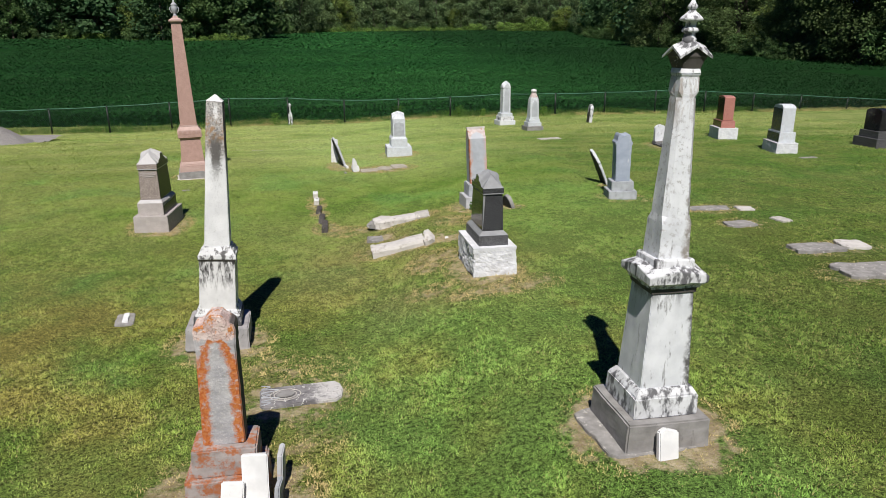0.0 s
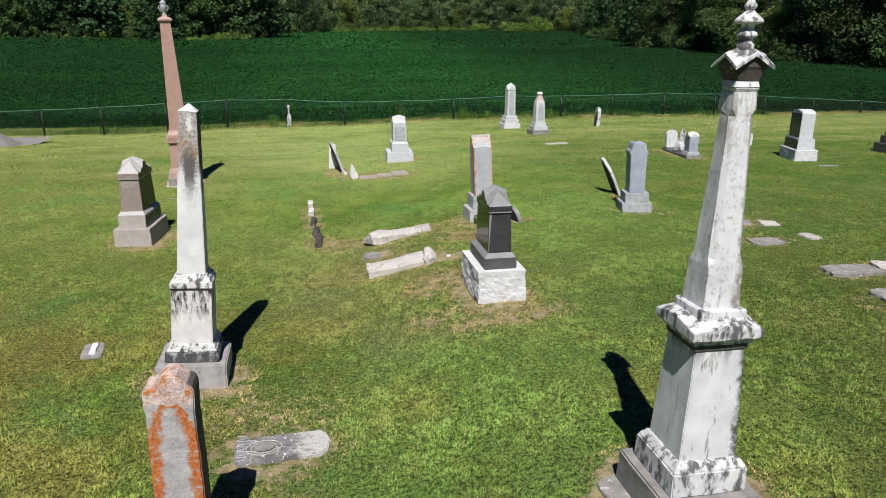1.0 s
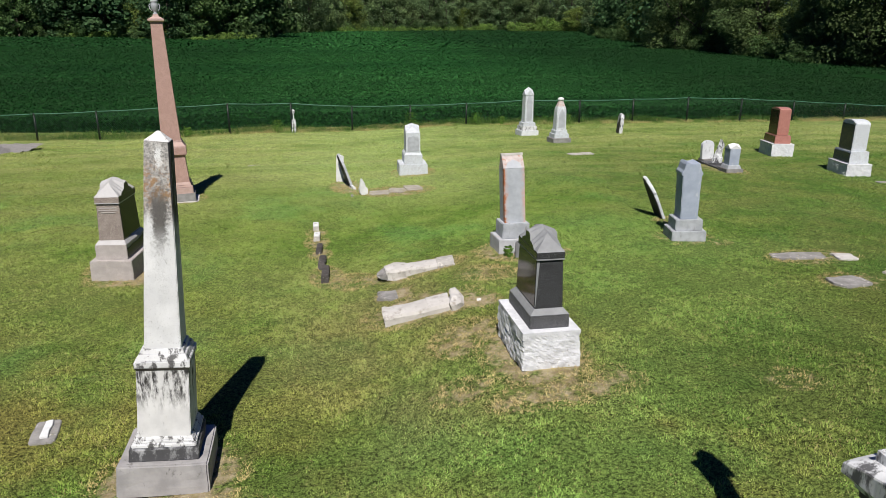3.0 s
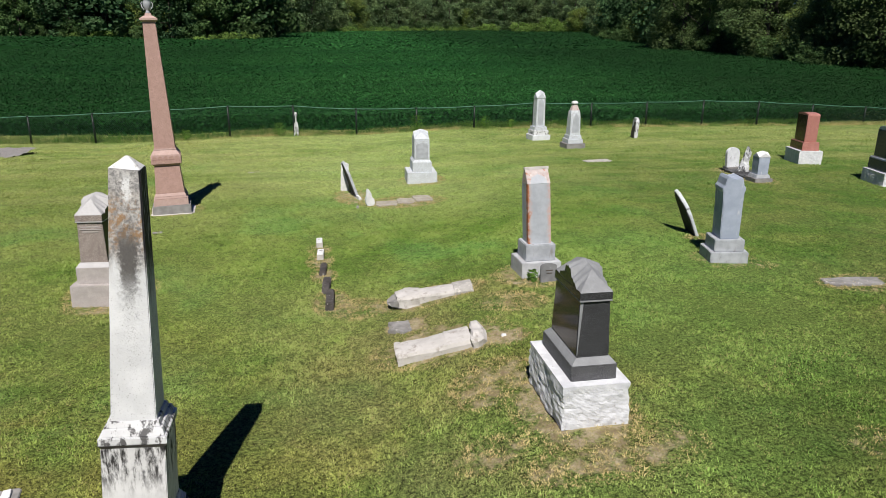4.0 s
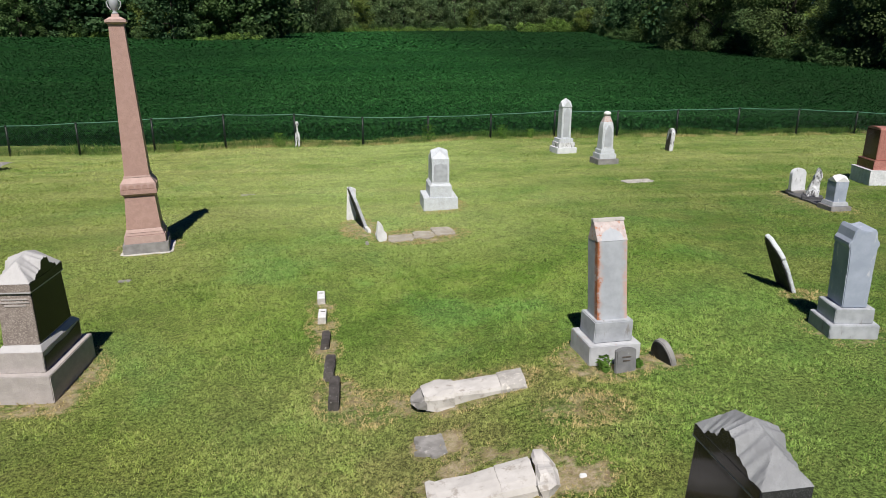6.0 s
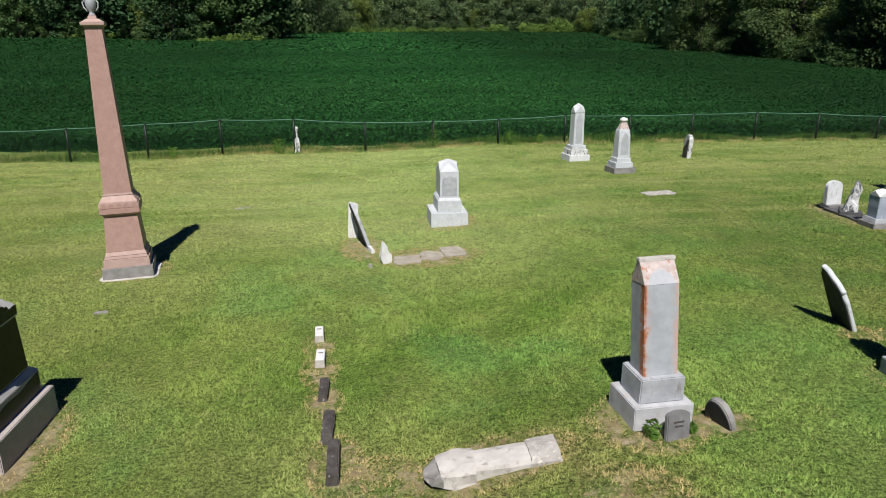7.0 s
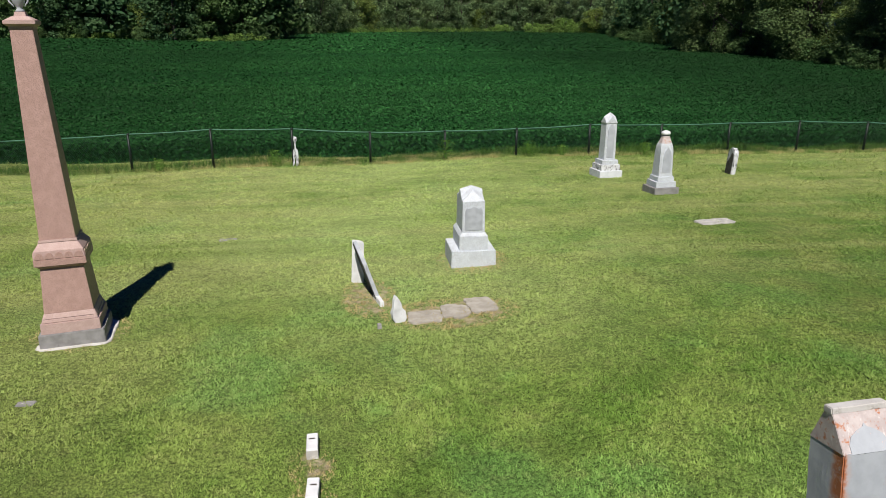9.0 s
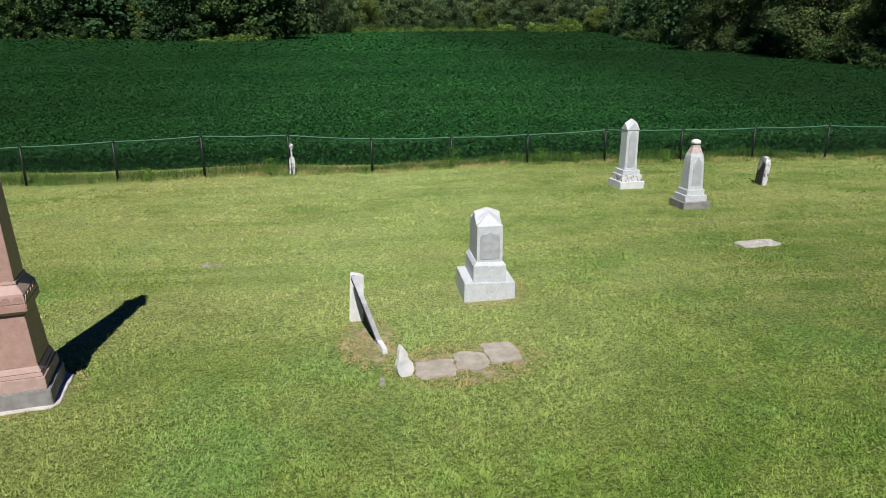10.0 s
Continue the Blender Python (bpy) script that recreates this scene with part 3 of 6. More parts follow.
def rock_block(w, d, z0, z1, amp=0.03, margin=0.02):
    """A block with rock-faced sides and a dressed top."""
    bm = bmesh.new()
    n = 22
    bmesh.ops.create_cube(bm, size=1.0)
    bmesh.ops.subdivide_edges(bm, edges=list(bm.edges), cuts=n, use_grid_fill=True)
    seed = random.random() * 90
    for v in bm.verts:
        x, y, z = v.co
        side = max(abs(x), abs(y)) > 0.499
        belt = smooth((0.5 - z - margin / (z1 - z0)) / 0.12)
        p = Vector((x * w, y * d, z * (z1 - z0))) * 5.5 + Vector((seed, 0, 0))
        chip = noise.voronoi(p * 0.6)[0]
        out = (0.45 * noise.noise(p * 0.7) + 0.4 * (chip[1] - chip[0]) - 0.15 + 0.28 * noise.noise(p * 2.9) + 0.16 * noise.noise(p * 7.0)) * amp * (1.7 if abs(x) > 0.499 else 1.0) * float(belt) if side else 0.0
        v.co = Vector((x * (w + (2 * out if abs(x) > 0.499 else 0)), y * (d + (2 * out if abs(y) > 0.499 else 0)), z0 + (z + 0.5) * (z1 - z0)))
        if side and z < -0.49:
            v.co.z -= abs(noise.noise(p * 0.7)) * 0.02
    return bm


def tablet(outline, depth, bev=0.01, worn=0.003, y0=None):
    """An upright slab: an outline of (x, z), extruded along y round its middle."""
    bm = bmesh.new()
    y0 = -depth / 2 if y0 is None else y0
    face = bm.faces.new([bm.verts.new((x, y0, z)) for x, z in outline])
    made = bmesh.ops.extrude_face_region(bm, geom=[face])
    bmesh.ops.translate(bm, verts=[v for v in made["geom"] if isinstance(v, bmesh.types.BMVert)], vec=(0, depth, 0))
    bmesh.ops.recalc_face_normals(bm, faces=bm.faces)
    rim = [e for e in bm.edges if len(e.link_faces) == 2 and e.calc_face_angle(0) > 0.9]
    if bev:
        bmesh.ops.bevel(bm, geom=rim, offset=bev, segments=2, affect="EDGES")
    bmesh.ops.triangulate(bm, faces=[f for f in bm.faces if len(f.verts) > 4])
    if worn:
        wear(bm, worn, 8.0, random.random() * 50)
    return bm


def arch(w, z0, spring, top, n=12, shoulder=0.0):
    """The outline of a slab with a curved head."""
    pts = [(-w / 2, z0), (w / 2, z0), (w / 2, spring)]
    h = w / 2 - shoulder
    for i in range(n + 1):
        a = math.pi * i / n
        pts.append((h * math.cos(a), spring + (top - spring) * math.sin(a)))
    pts.append((-w / 2, spring))
    keep = []
    for p in pts:
        if not keep or (abs(p[0] - keep[-1][0]) + abs(p[1] - keep[-1][1])) > 1e-4:
            keep.append(p)
    return keep


def turned(profile, n=16, at=(0, 0)):
    """A turned piece: rings of (radius, z)."""
    bm = bmesh.new()
    rings = [[bm.verts.new((at[0] + r * math.cos(2 * math.pi * k / n), at[1] + r * math.sin(2 * math.pi * k / n), z)) for k in range(n)] for r, z in profile]
    for a, b in zip(rings, rings[1:]):
        for k in range(n):
            bm.faces.new((a[k], a[(k + 1) % n], b[(k + 1) % n], b[k]))
    bm.faces.new(rings[0][::-1])
    bm.faces.new(rings[-1])
    for f in bm.faces:
        f.smooth = True
    return bm


def gabled_head(w, d, z0, zt, wave=0.5):
    """A monument's head: pediments on the two long sides with a scalloped edge, hipped at the ends, over a w by d plan (d is the long side)."""
    bm = bmesh.new()
    nu, nv = 72, 20
    grid = []
    for i in range(nu + 1):
        u = -1 + 2 * i / nu
        a, s = abs(u), 1 - abs(u)
        # the polished face's scalloped upper edge, highest in the middle
        ped = (0.88 * max(0.0, 1 - a / 0.62) + 0.06) * min(1, s * 6) + wave * (0.07 * math.sin(s * 16 + 0.6) + 0.04 * math.sin(s * 33)) * math.sin(math.pi * s) + wave * (0.10 * math.exp(-((a - 0.17) / 0.06) ** 2) - 0.10 * math.exp(-((a - 0.28) / 0.05) ** 2))
        row = []
        for j in range(nv + 1):
            v = -1 + 2 * j / nv
            ridge = 1 - 0.22 * a / 0.55 if a < 0.55 else 0.78
            side = ridge * (1 - abs(v)) + ped * 0.76 * abs(v)
            h = min(side, 0.78 * s / 0.45) + (0.016 * noise.noise(Vector((u * 5, v * 4, wave))) + 0.012 * noise.noise(Vector((u * 13, v * 9, 4 + wave)))) * min(1, s * 5)
            row.append(bm.verts.new((v * w / 2, u * d / 2, z0 + (zt - z0) * max(h, 0.0))))
        grid.append(row)
    for i in range(nu):
        for j in range(nv):
            bm.faces.new((grid[i][j], grid[i][j + 1], grid[i + 1][j + 1], grid[i + 1][j]))
    rim = [r[0] for r in grid] + grid[-1][1:] + [r[-1] for r in grid[-2::-1]] + grid[0][-2:0:-1]
    low = [bm.verts.new((v.co.x, v.co.y, z0)) for v in rim]
    n = len(rim)
    for k in range(n):
        if rim[k].co.z > z0 + 1e-5 or rim[(k + 1) % n].co.z > z0 + 1e-5:
            f = bm.faces.new((rim[k], low[k], low[(k + 1) % n], rim[(k + 1) % n]))
            f.material_index = 1
    f = bm.faces.new(low)
    bmesh.ops.remove_doubles(bm, verts=bm.verts, dist=1e-5)
    return bm


def stepped(name, x, y, label, category, specs, yaw=0.0, lean=(0, 0), group="", sink=0.02, z=None):
    """A monument of stacked blocks: (part, bmesh, material[, label])."""
    ob = thing(name, x, y, label, category, yaw, lean, sink, group, z)
    for s in specs:
        part(s[0], s[1], s[2], ob, s[3] if len(s) > 3 else "")
    return ob


# ---- ground ----
def axis(lo, hi, step, far_lo, far_hi, grow=1.22):
    mid = list(np.arange(lo, hi + 1e-6, step))
    s, v, left = step, lo, []
    while v > far_lo:
        s *= grow
        v -= s
        left.append(v)
    s, v, right = step, hi, []
    while v < far_hi:
        s *= grow
        v += s
        right.append(v)
    return np.array(left[::-1] + mid + right)


# bare earth and thin turf: x, y, half widths, strength; round the tall monuments, among the fallen stones, on the far side
BARE_NEAR = [(-0.9, 3.3, 0.75, 0.65, 0.75), (-1.32, 6.4, 0.62, 0.62, 0.72), (2.62, 3.15, 0.72, 0.72, 0.8), (2.25, 7.65, 0.55, 0.78, 0.72), (-0.42, 4.88, 0.68, 0.42, 0.66), (-0.62, 5.5, 0.45, 0.55, 0.52),
             (-0.1, 5.55, 0.4, 0.3, 0.42), (1.7, 8.3, 0.5, 0.5, 0.58), (2.2, 6.75, 0.65, 0.3, 0.6), (1.35, 7.2, 0.35, 0.25, 0.56), (2.9, 6.9, 0.3, 0.3, 0.52), (-0.45, 4.15, 0.6, 0.45, 0.45)]
BARE_MIDDLE = [(-3.2, 12.4, 0.6, 0.85, 0.62), (-2.82, 12.1, 0.2, 0.6, 0.72), (-3.15, 11.72, 0.5, 0.18, 0.7), (2.35, 10.3, 0.5, 0.35, 0.5), (2.9, 11.25, 0.55, 0.5, 0.66), (0.02, 11.5, 0.26, 0.5, 0.66),
               (-0.09, 12.7, 0.2, 0.35, 0.66), (-0.15, 13.45, 0.22, 0.4, 0.68), (-0.17, 14.15, 0.2, 0.32, 0.62), (1.3, 9.55, 0.8, 0.5, 0.62), (1.35, 11.1, 0.8, 0.38, 0.62), (0.95, 10.3, 0.3, 0.25, 0.85),
               (2.0, 9.3, 0.3, 0.25, 0.75), (0.55, 18.6, 0.4, 0.8, 0.66), (1.7, 17.7, 0.95, 0.55, 0.6), (2.45, 20.1, 0.62, 0.75, 0.55), (-3.36, 17.7, 0.6, 0.6, 0.56), (3.6, 11.15, 0.3, 0.25, 0.72),
               (0.4, 11.2, 0.4, 0.4, 0.52)]
BARE_SIDE = [(6.5, 12.8, 0.4, 0.22, 0.45), (6.25, 11.2, 0.5, 0.22, 0.58), (6.1, 11.6, 0.5, 0.4, 0.5), (10.7, 18.4, 0.5, 1.2, 0.6), (7.8, 7.5, 0.85, 0.4, 0.56), (7.6, 6.35, 0.9, 0.5, 0.56),
             (7.4, 9.1, 0.5, 0.4, 0.55), (7.6, 10.25, 0.8, 0.35, 0.55), (4.6, 6.6, 0.35, 0.25, 0.5)]


def soil_at(x, y):
    s = np.zeros_like(x)
    for cx, cy, rx, ry, k in BARE_NEAR + BARE_MIDDLE + BARE_SIDE:
        d = np.sqrt(((x - cx) / rx) ** 2 + ((y - cy) / ry) ** 2)
        s = np.maximum(s, k * (1 - smooth((d - 0.75) / 0.6)))
    return s


def sheet(name, xs, ys, zfun, material):
    gx, gy = np.meshgrid(xs, ys)
    gz = zfun(gx, gy)
    nx, ny = len(xs), len(ys)
    co = np.stack([gx, gy, gz], -1).reshape(-1, 3)
    i = (np.arange(ny - 1)[:, None] * nx + np.arange(nx - 1)[None]).ravel()
    quads = np.stack([i, i + 1, i + nx + 1, i + nx], 1)
    me = bpy.data.meshes.new(name)
    me.vertices.add(len(co))
    me.vertices.foreach_set("co", co.ravel())
    me.loops.add(quads.size)
    me.loops.foreach_set("vertex_index", quads.ravel())
    me.polygons.add(len(quads))
    me.polygons.foreach_set("loop_start", np.arange(len(quads)) * 4)
    me.polygons.foreach_set("use_smooth", np.ones(len(quads), bool))
    me.update(calc_edges=True)
    me.materials.append(material)
    return new(name, me), co


def lump(x, y, scale, amp):
    """Cheap smooth unevenness."""
    return amp * (np.sin(x * scale + 1.3 * np.sin(y * scale * 0.7)) * np.cos(y * scale * 1.1 + 0.8 * np.sin(x * scale * 0.6 + 2)))


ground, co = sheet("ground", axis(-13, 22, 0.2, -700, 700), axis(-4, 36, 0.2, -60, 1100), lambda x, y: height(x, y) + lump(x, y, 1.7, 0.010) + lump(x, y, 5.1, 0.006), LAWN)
attr = ground.data.attributes.new("soil", "FLOAT", "POINT")
attr.data.foreach_set("value", soil_at(co[:, 0], co[:, 1]).astype(np.float32))
tagged(ground, "mown green lawn with dry patches and bare earth", "lawn", kind="structure")

rng = np.random.default_rng(7)


def cards(name, base, vecs, material, label, category, attrs=(), kind="stuff"):
    """Many small leaves or blades in one mesh: base is (n, 3), vecs a list of (n, 3) corner offsets."""
    n, k = len(base), len(vecs)
    co = np.stack([base + v for v in vecs], 1).reshape(-1, 3)
    me = bpy.data.meshes.new(name)
    me.vertices.add(n * k)
    me.vertices.foreach_set("co", co.astype(np.float32).ravel())
    me.loops.add(n * k)
    me.loops.foreach_set("vertex_index", np.arange(n * k))
    me.polygons.add(n)
    me.polygons.foreach_set("loop_start", np.arange(n) * k)
    me.update(calc_edges=True)
    me.materials.append(material)
    for key, values in attrs:
        me.attributes.new(key, "FLOAT", "FACE").data.foreach_set("value", values.astype(np.float32))
    ob = new(name, me)
    if label:
        tagged(ob, label, category, kind=kind)
    return ob


def grass(name, x, y, length, width, material, label, droop=0.9, heading=None, attrs=()):
    n = len(x)
    z = height(x, y) - 0.004
    a = rng.uniform(0, 2 * np.pi, n)
    t = rng.uniform(0, 2 * np.pi, n) if heading is None else heading + rng.normal(0, 0.7, n)
    lean = rng.uniform(0.25, droop, n)
    ln = length * rng.uniform(0.5, 1.15, n)
    w = width * rng.uniform(0.6, 1.3, n) / 2
    side = np.stack([np.cos(a) * w, np.sin(a) * w, np.zeros(n)], 1)
    tip = np.stack([np.cos(t) * ln * np.sin(lean), np.sin(t) * ln * np.sin(lean), ln * np.cos(lean)], 1)
    return cards(name, np.stack([x, y, z], 1), [-side, side, tip], material, label, "grass", attrs)


def lawn_points(n, x0, x1, y0, y1):
    x, y = rng.uniform(x0, x1, n), rng.uniform(y0, y1, n)
    # distance from where the flight passes
    yc = np.clip(y - 5.0, -1.6, 10.1)
    d = np.hypot(np.maximum(np.abs(x - 0.2 - 0.17 * (y - yc)) - 1.5, 0), y - yc)
    keep = rng.uniform(0, 1, n) < np.clip((5.0 / np.maximum(d, 5.0)) ** 1.9, 0, 1) * (1 - 0.85 * smooth((soil_at(x, y) + rng.normal(0, 0.12, n) - 0.42) / 0.25))
    return x[keep], y[keep]


LATTICE = rng.random((512, 512))


def patches(x, y, size):
    """Smooth uneven values from 0 to 1, in patches of that size."""
    u, v = x / size, y / size
    i, j = np.floor(u).astype(int), np.floor(v).astype(int)
    fu, fv = smooth(u - i), smooth(v - j)
    a, b, c, d = (LATTICE[(i + di) % 512, (j + dj) % 512] for di, dj in ((0, 0), (1, 0), (0, 1), (1, 1)))
    return (a + (b - a) * fu) * (1 - fv) + (c + (d - c) * fu) * fv


def clumps(x, y):
    """How full the turf is: 1 in the middle of a clump, 0 in the gaps between."""
    grow = 1 + 0.05 * np.maximum(y - 10, 0)
    v = 0.5 * patches(x, y / 1.5, 0.085) + 0.5 * patches(x + 40, y / 1.4 + 17, 0.042)
    w = 0.55 * patches(x, y / 1.5, 0.22) + 0.45 * patches(x + 40, y / 1.4 + 17, 0.10)
    return smooth(((v + (w - v) * np.clip((grow - 1) / 0.8, 0, 1)) - 0.22) / 0.56)


tx, ty = lawn_points(1500000, -13, 22, 1.0, 33)
full = clumps(tx, ty)
kept = rng.uniform(0, 1, len(tx)) < 0.45 + 0.55 * full
tx, ty, full = tx[kept], ty[kept], full[kept]
PER = 5
tuft = np.repeat(np.clip(full + rng.normal(0, 0.14, len(tx)), 0, 1), PER)
spread, turn = np.abs(rng.normal(0, 0.022, len(tx) * PER)), rng.uniform(0, 2 * np.pi, len(tx) * PER)
gx, gy = np.repeat(tx, PER) + spread * np.cos(turn), np.repeat(ty, PER) + spread * np.sin(turn)
big = lump(gx, gy, 2.3, 0.5) + lump(gx + 7, gy - 3, 6.1, 0.5)
d_len = 0.030 + 0.006 * big + 0.026 * (tuft - 0.5) + 0.0012 * np.maximum(gy - 9, 0)
d_wid = 0.0105 + 0.0008 * np.maximum(gy - 9, 0) + 0.0009 * np.maximum(np.abs(gx - 1) - 5, 0)
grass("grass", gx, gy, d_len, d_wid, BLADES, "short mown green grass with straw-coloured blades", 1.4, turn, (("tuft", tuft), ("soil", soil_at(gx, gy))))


# ---- fence ----
def fence_y(x):
    return 33.1 - 0.052 * x


fx = rng.uniform(-18, 32, 60000)
fy = fence_y(fx) + rng.uniform(-1.0, 1.0, len(fx)) * np.interp(fx, [-12, 0, 8], [1.0, 0.75, 0.6]) + np.interp(fx, [-12, 0, 8], [0.9, 0.45, 0.2])
grass("tall_grass", fx, fy, 0.15 + 0.07 * lump(fx, fy, 1.1, 1.0) + 0.05 * lump(fx, fy, 4.3, 1.0), np.full(len(fx), 0.022), STRAW, "tall dry unmown grass along the wire fence", 0.7)


wx = np.concatenate([rng.uniform(4, 23, 9000), rng.uniform(-13, 4, 2500)])
wy = fence_y(wx) + rng.uniform(0.05, 1.0, len(wx))
grass("verge_weeds", wx, wy, 0.30 + 0.16 * lump(wx, wy, 0.9, 1.0), np.full(len(wx), 0.03), WEED, "tall green weeds between the wire fence and the crop", 0.6)


def tube(bm, a, b, r, n=8):
    a, b = Vector(a), Vector(b)
    q = (b - a).to_track_quat("Z", "Y")
    rings = [[bm.verts.new(p + q @ Vector((r * math.cos(2 * math.pi * k / n), r * math.sin(2 * math.pi * k / n), 0))) for k in range(n)] for p in (a, b)]
    for k in range(n):
        f = bm.faces.new((rings[0][k], rings[0][(k + 1) % n], rings[1][(k + 1) % n], rings[1][k]))
        f.smooth = True
    if n > 3:
        bm.faces.new(rings[0][::-1])
        bm.faces.new(rings[1])
    return bm


def build_fence():
    posts = [-17.8, -15.1, -12.4, -9.8, -6.95, -4.2, -1.45, 1.25, 3.9, 6.5, 9.2, 11.9, 14.5, 17.2, 19.9, 22.6, 25.3, 28.0, 30.7]
    tops = {}
    fence = tagged(new("wire_fence"), "dark green chain-link fence with a pale top rail before the field", "fence")
    for x in posts:
        y = fence_y(x)
        z = ground_z(x, y)
        zt = float(np.interp(x, [-14, -9.8, -6.9, -4.1, -1.45, 1.25, 3.7, 6.4, 9.2, 11.8, 14.5, 17.1, 18.5, 21.0, 25.0, 30.5], [-0.02, 0.13, 0.28, 0.43, 0.43, 0.29, 0.31, 0.38, 0.52, 0.50, 0.54, 0.60, 0.61, 0.49, 0.30, 0.0]))
        tops[x] = (x, y, zt)
        bm = tube(bmesh.new(), (x, y, z - 0.1), (x + 0.02 * math.sin(x * 2), y, zt), 0.042, 10)
        post = part("post", bm, POST, fence)
        part("post_cap", turned([(0.047, zt - 0.02), (0.047, zt + 0.015), (0.028, zt + 0.035), (0.005, zt + 0.04)], 10, (x, y)), POST, post)
    for a, b in zip(posts, posts[1:]):
        p, q = Vector(tops[a]), Vector(tops[b])
        bm = bmesh.new()
        rings = []
        for k in range(7):
            c = p.lerp(q, k / 6) - Vector((0, 0, 0.025 * math.sin(math.pi * k / 6)))
            rings.append([bm.verts.new(c + Vector((0, 0.021 * math.cos(j * math.pi / 4), 0.021 * math.sin(j * math.pi / 4)))) for j in range(8)])
        for lo, hi in zip(rings, rings[1:]):
            for j in range(8):
                bm.faces.new((lo[j], lo[(j + 1) % 8], hi[(j + 1) % 8], hi[j])).smooth = True
        part("top_rail", bm, RAIL, fence, "pale green top rail")
    bm = bmesh.new()
    step, x = 0.075, posts[0]
    while x < posts[-1]:
        for s in (1, -1):
            x2 = x + s * 1.0
            if posts[0] <= x2 <= posts[-1]:
                ya, yb = fence_y(x) - 0.035, fence_y(x2) - 0.035
                za = ground_z(x, ya) + 0.02
                zb = np.interp(x2, posts, [tops[p][2] for p in posts]) - 0.02
                tube(bm, (x, ya, za), (x2, yb, zb), 0.0028, 3)
        x += step
    part("wire_mesh", bm, WIRE, fence, "dark green diamond wire mesh")


build_fence()


# ---- soybean field ----
def crop_y(x):
    """Where the crop begins behind the fence: a wider grass verge towards -x."""
    return fence_y(np.clip(x, -30, 40)) + np.interp(x, [-12, 0, 8], [2.2, 1.5, 1.05])


def canopy(x, y):
    rise = smooth((y - crop_y(x)) / 0.5)
    return height(x, y) + rise * (0.56 + lump(x, y, 1.3, 0.03) + lump(x, y, 8.3, 0.03)) - (1 - rise) * 0.03


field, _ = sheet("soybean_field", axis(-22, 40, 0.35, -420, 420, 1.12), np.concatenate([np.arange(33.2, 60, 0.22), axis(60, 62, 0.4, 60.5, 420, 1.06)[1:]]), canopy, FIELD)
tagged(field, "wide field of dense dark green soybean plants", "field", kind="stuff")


def soy(n, x0, x1, y0, y1, size, tilt=0.6):
    x, y = rng.uniform(x0, x1, n), rng.uniform(y0, y1, n)
    keep = y > crop_y(x)
    x, y = x[keep], y[keep]
    n = len(x)
    rise = smooth((y - crop_y(x)) / 0.5)
    z = canopy(x, y) + rng.uniform(0.0, 0.13, n) * rise
    nv = np.stack([rng.normal(0, tilt, n), rng.normal(-0.15, tilt, n), np.ones(n)], 1)
    nv /= np.linalg.norm(nv, axis=1)[:, None]
    a = rng.uniform(0, 2 * np.pi, n)
    u = np.stack([np.cos(a), np.sin(a), np.zeros(n)], 1)
    u -= nv * (u * nv).sum(1)[:, None]
    u /= np.linalg.norm(u, axis=1)[:, None]
    v = np.cross(nv, u)
    s = (size * rng.uniform(0.6, 1.3, n))[:, None]
    return np.stack([x, y, z], 1), [-u * s, -v * s * 0.62, u * s, v * s * 0.62]


b1, v1 = soy(230000, -26, 44, 33.5, 56, 0.047, 0.75)
b2, v2 = soy(190000, -40, 62, 56, 110, 0.075, 0.5)
b3, v3 = soy(80000, -75, 100, 110, 300, 0.22, 0.4)
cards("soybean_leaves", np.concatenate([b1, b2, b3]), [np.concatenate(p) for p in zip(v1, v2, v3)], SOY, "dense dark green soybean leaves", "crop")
ex = rng.uniform(-20, 36, 26000)
ey = crop_y(ex) + rng.uniform(-0.12, 0.3, len(ex))
ez = height(ex, ey) + rng.uniform(0.05, 0.72, len(ex))
es = 0.06 * rng.uniform(0.6, 1.3, len(ex))
ea = rng.uniform(-1.2, 1.2, len(ex))
eu = np.stack([np.cos(ea), np.sin(ea) * 0.5, rng.normal(0, 0.3, len(ex))], 1) * es[:, None]
ev = np.stack([rng.normal(0, 0.2, len(ex)), rng.uniform(-0.7, 0.2, len(ex)), np.ones(len(ex))], 1) * es[:, None] * 0.7
cards("soybean_edge", np.stack([ex, ey, ez], 1), [-eu, -ev, eu, ev], SOY, "soybean plants at the field's edge", "crop")


# ---- trees ----
def leaf_cloud(centres, radii, per, size, flat=0.75):
    """Leaves scattered through the outer shells of many clumps."""
    n = len(centres) * per
    c, r = np.repeat(centres, per, 0), np.repeat(radii, per)
    d = rng.normal(0, 1, (n, 3))
    d /= np.linalg.norm(d, axis=1)[:, None]
    p = c + d * (r * rng.uniform(0.35, 1.05, n) ** 0.6)[:, None] * np.array([1, 1, flat])
    nv = d + rng.normal(0, 0.55, (n, 3)) + np.array([-0.05, -0.4, 0.55])
    nv /= np.linalg.norm(nv, axis=1)[:, None]
    u = np.cross(nv, rng.normal(0, 1, (n, 3)))
    u /= np.linalg.norm(u, axis=1)[:, None]
    v = np.cross(nv, u)
    s = (size * rng.uniform(0.6, 1.4, n))[:, None]
    return p, [-u * s, -v * s * 0.65, u * s, v * s * 0.65]


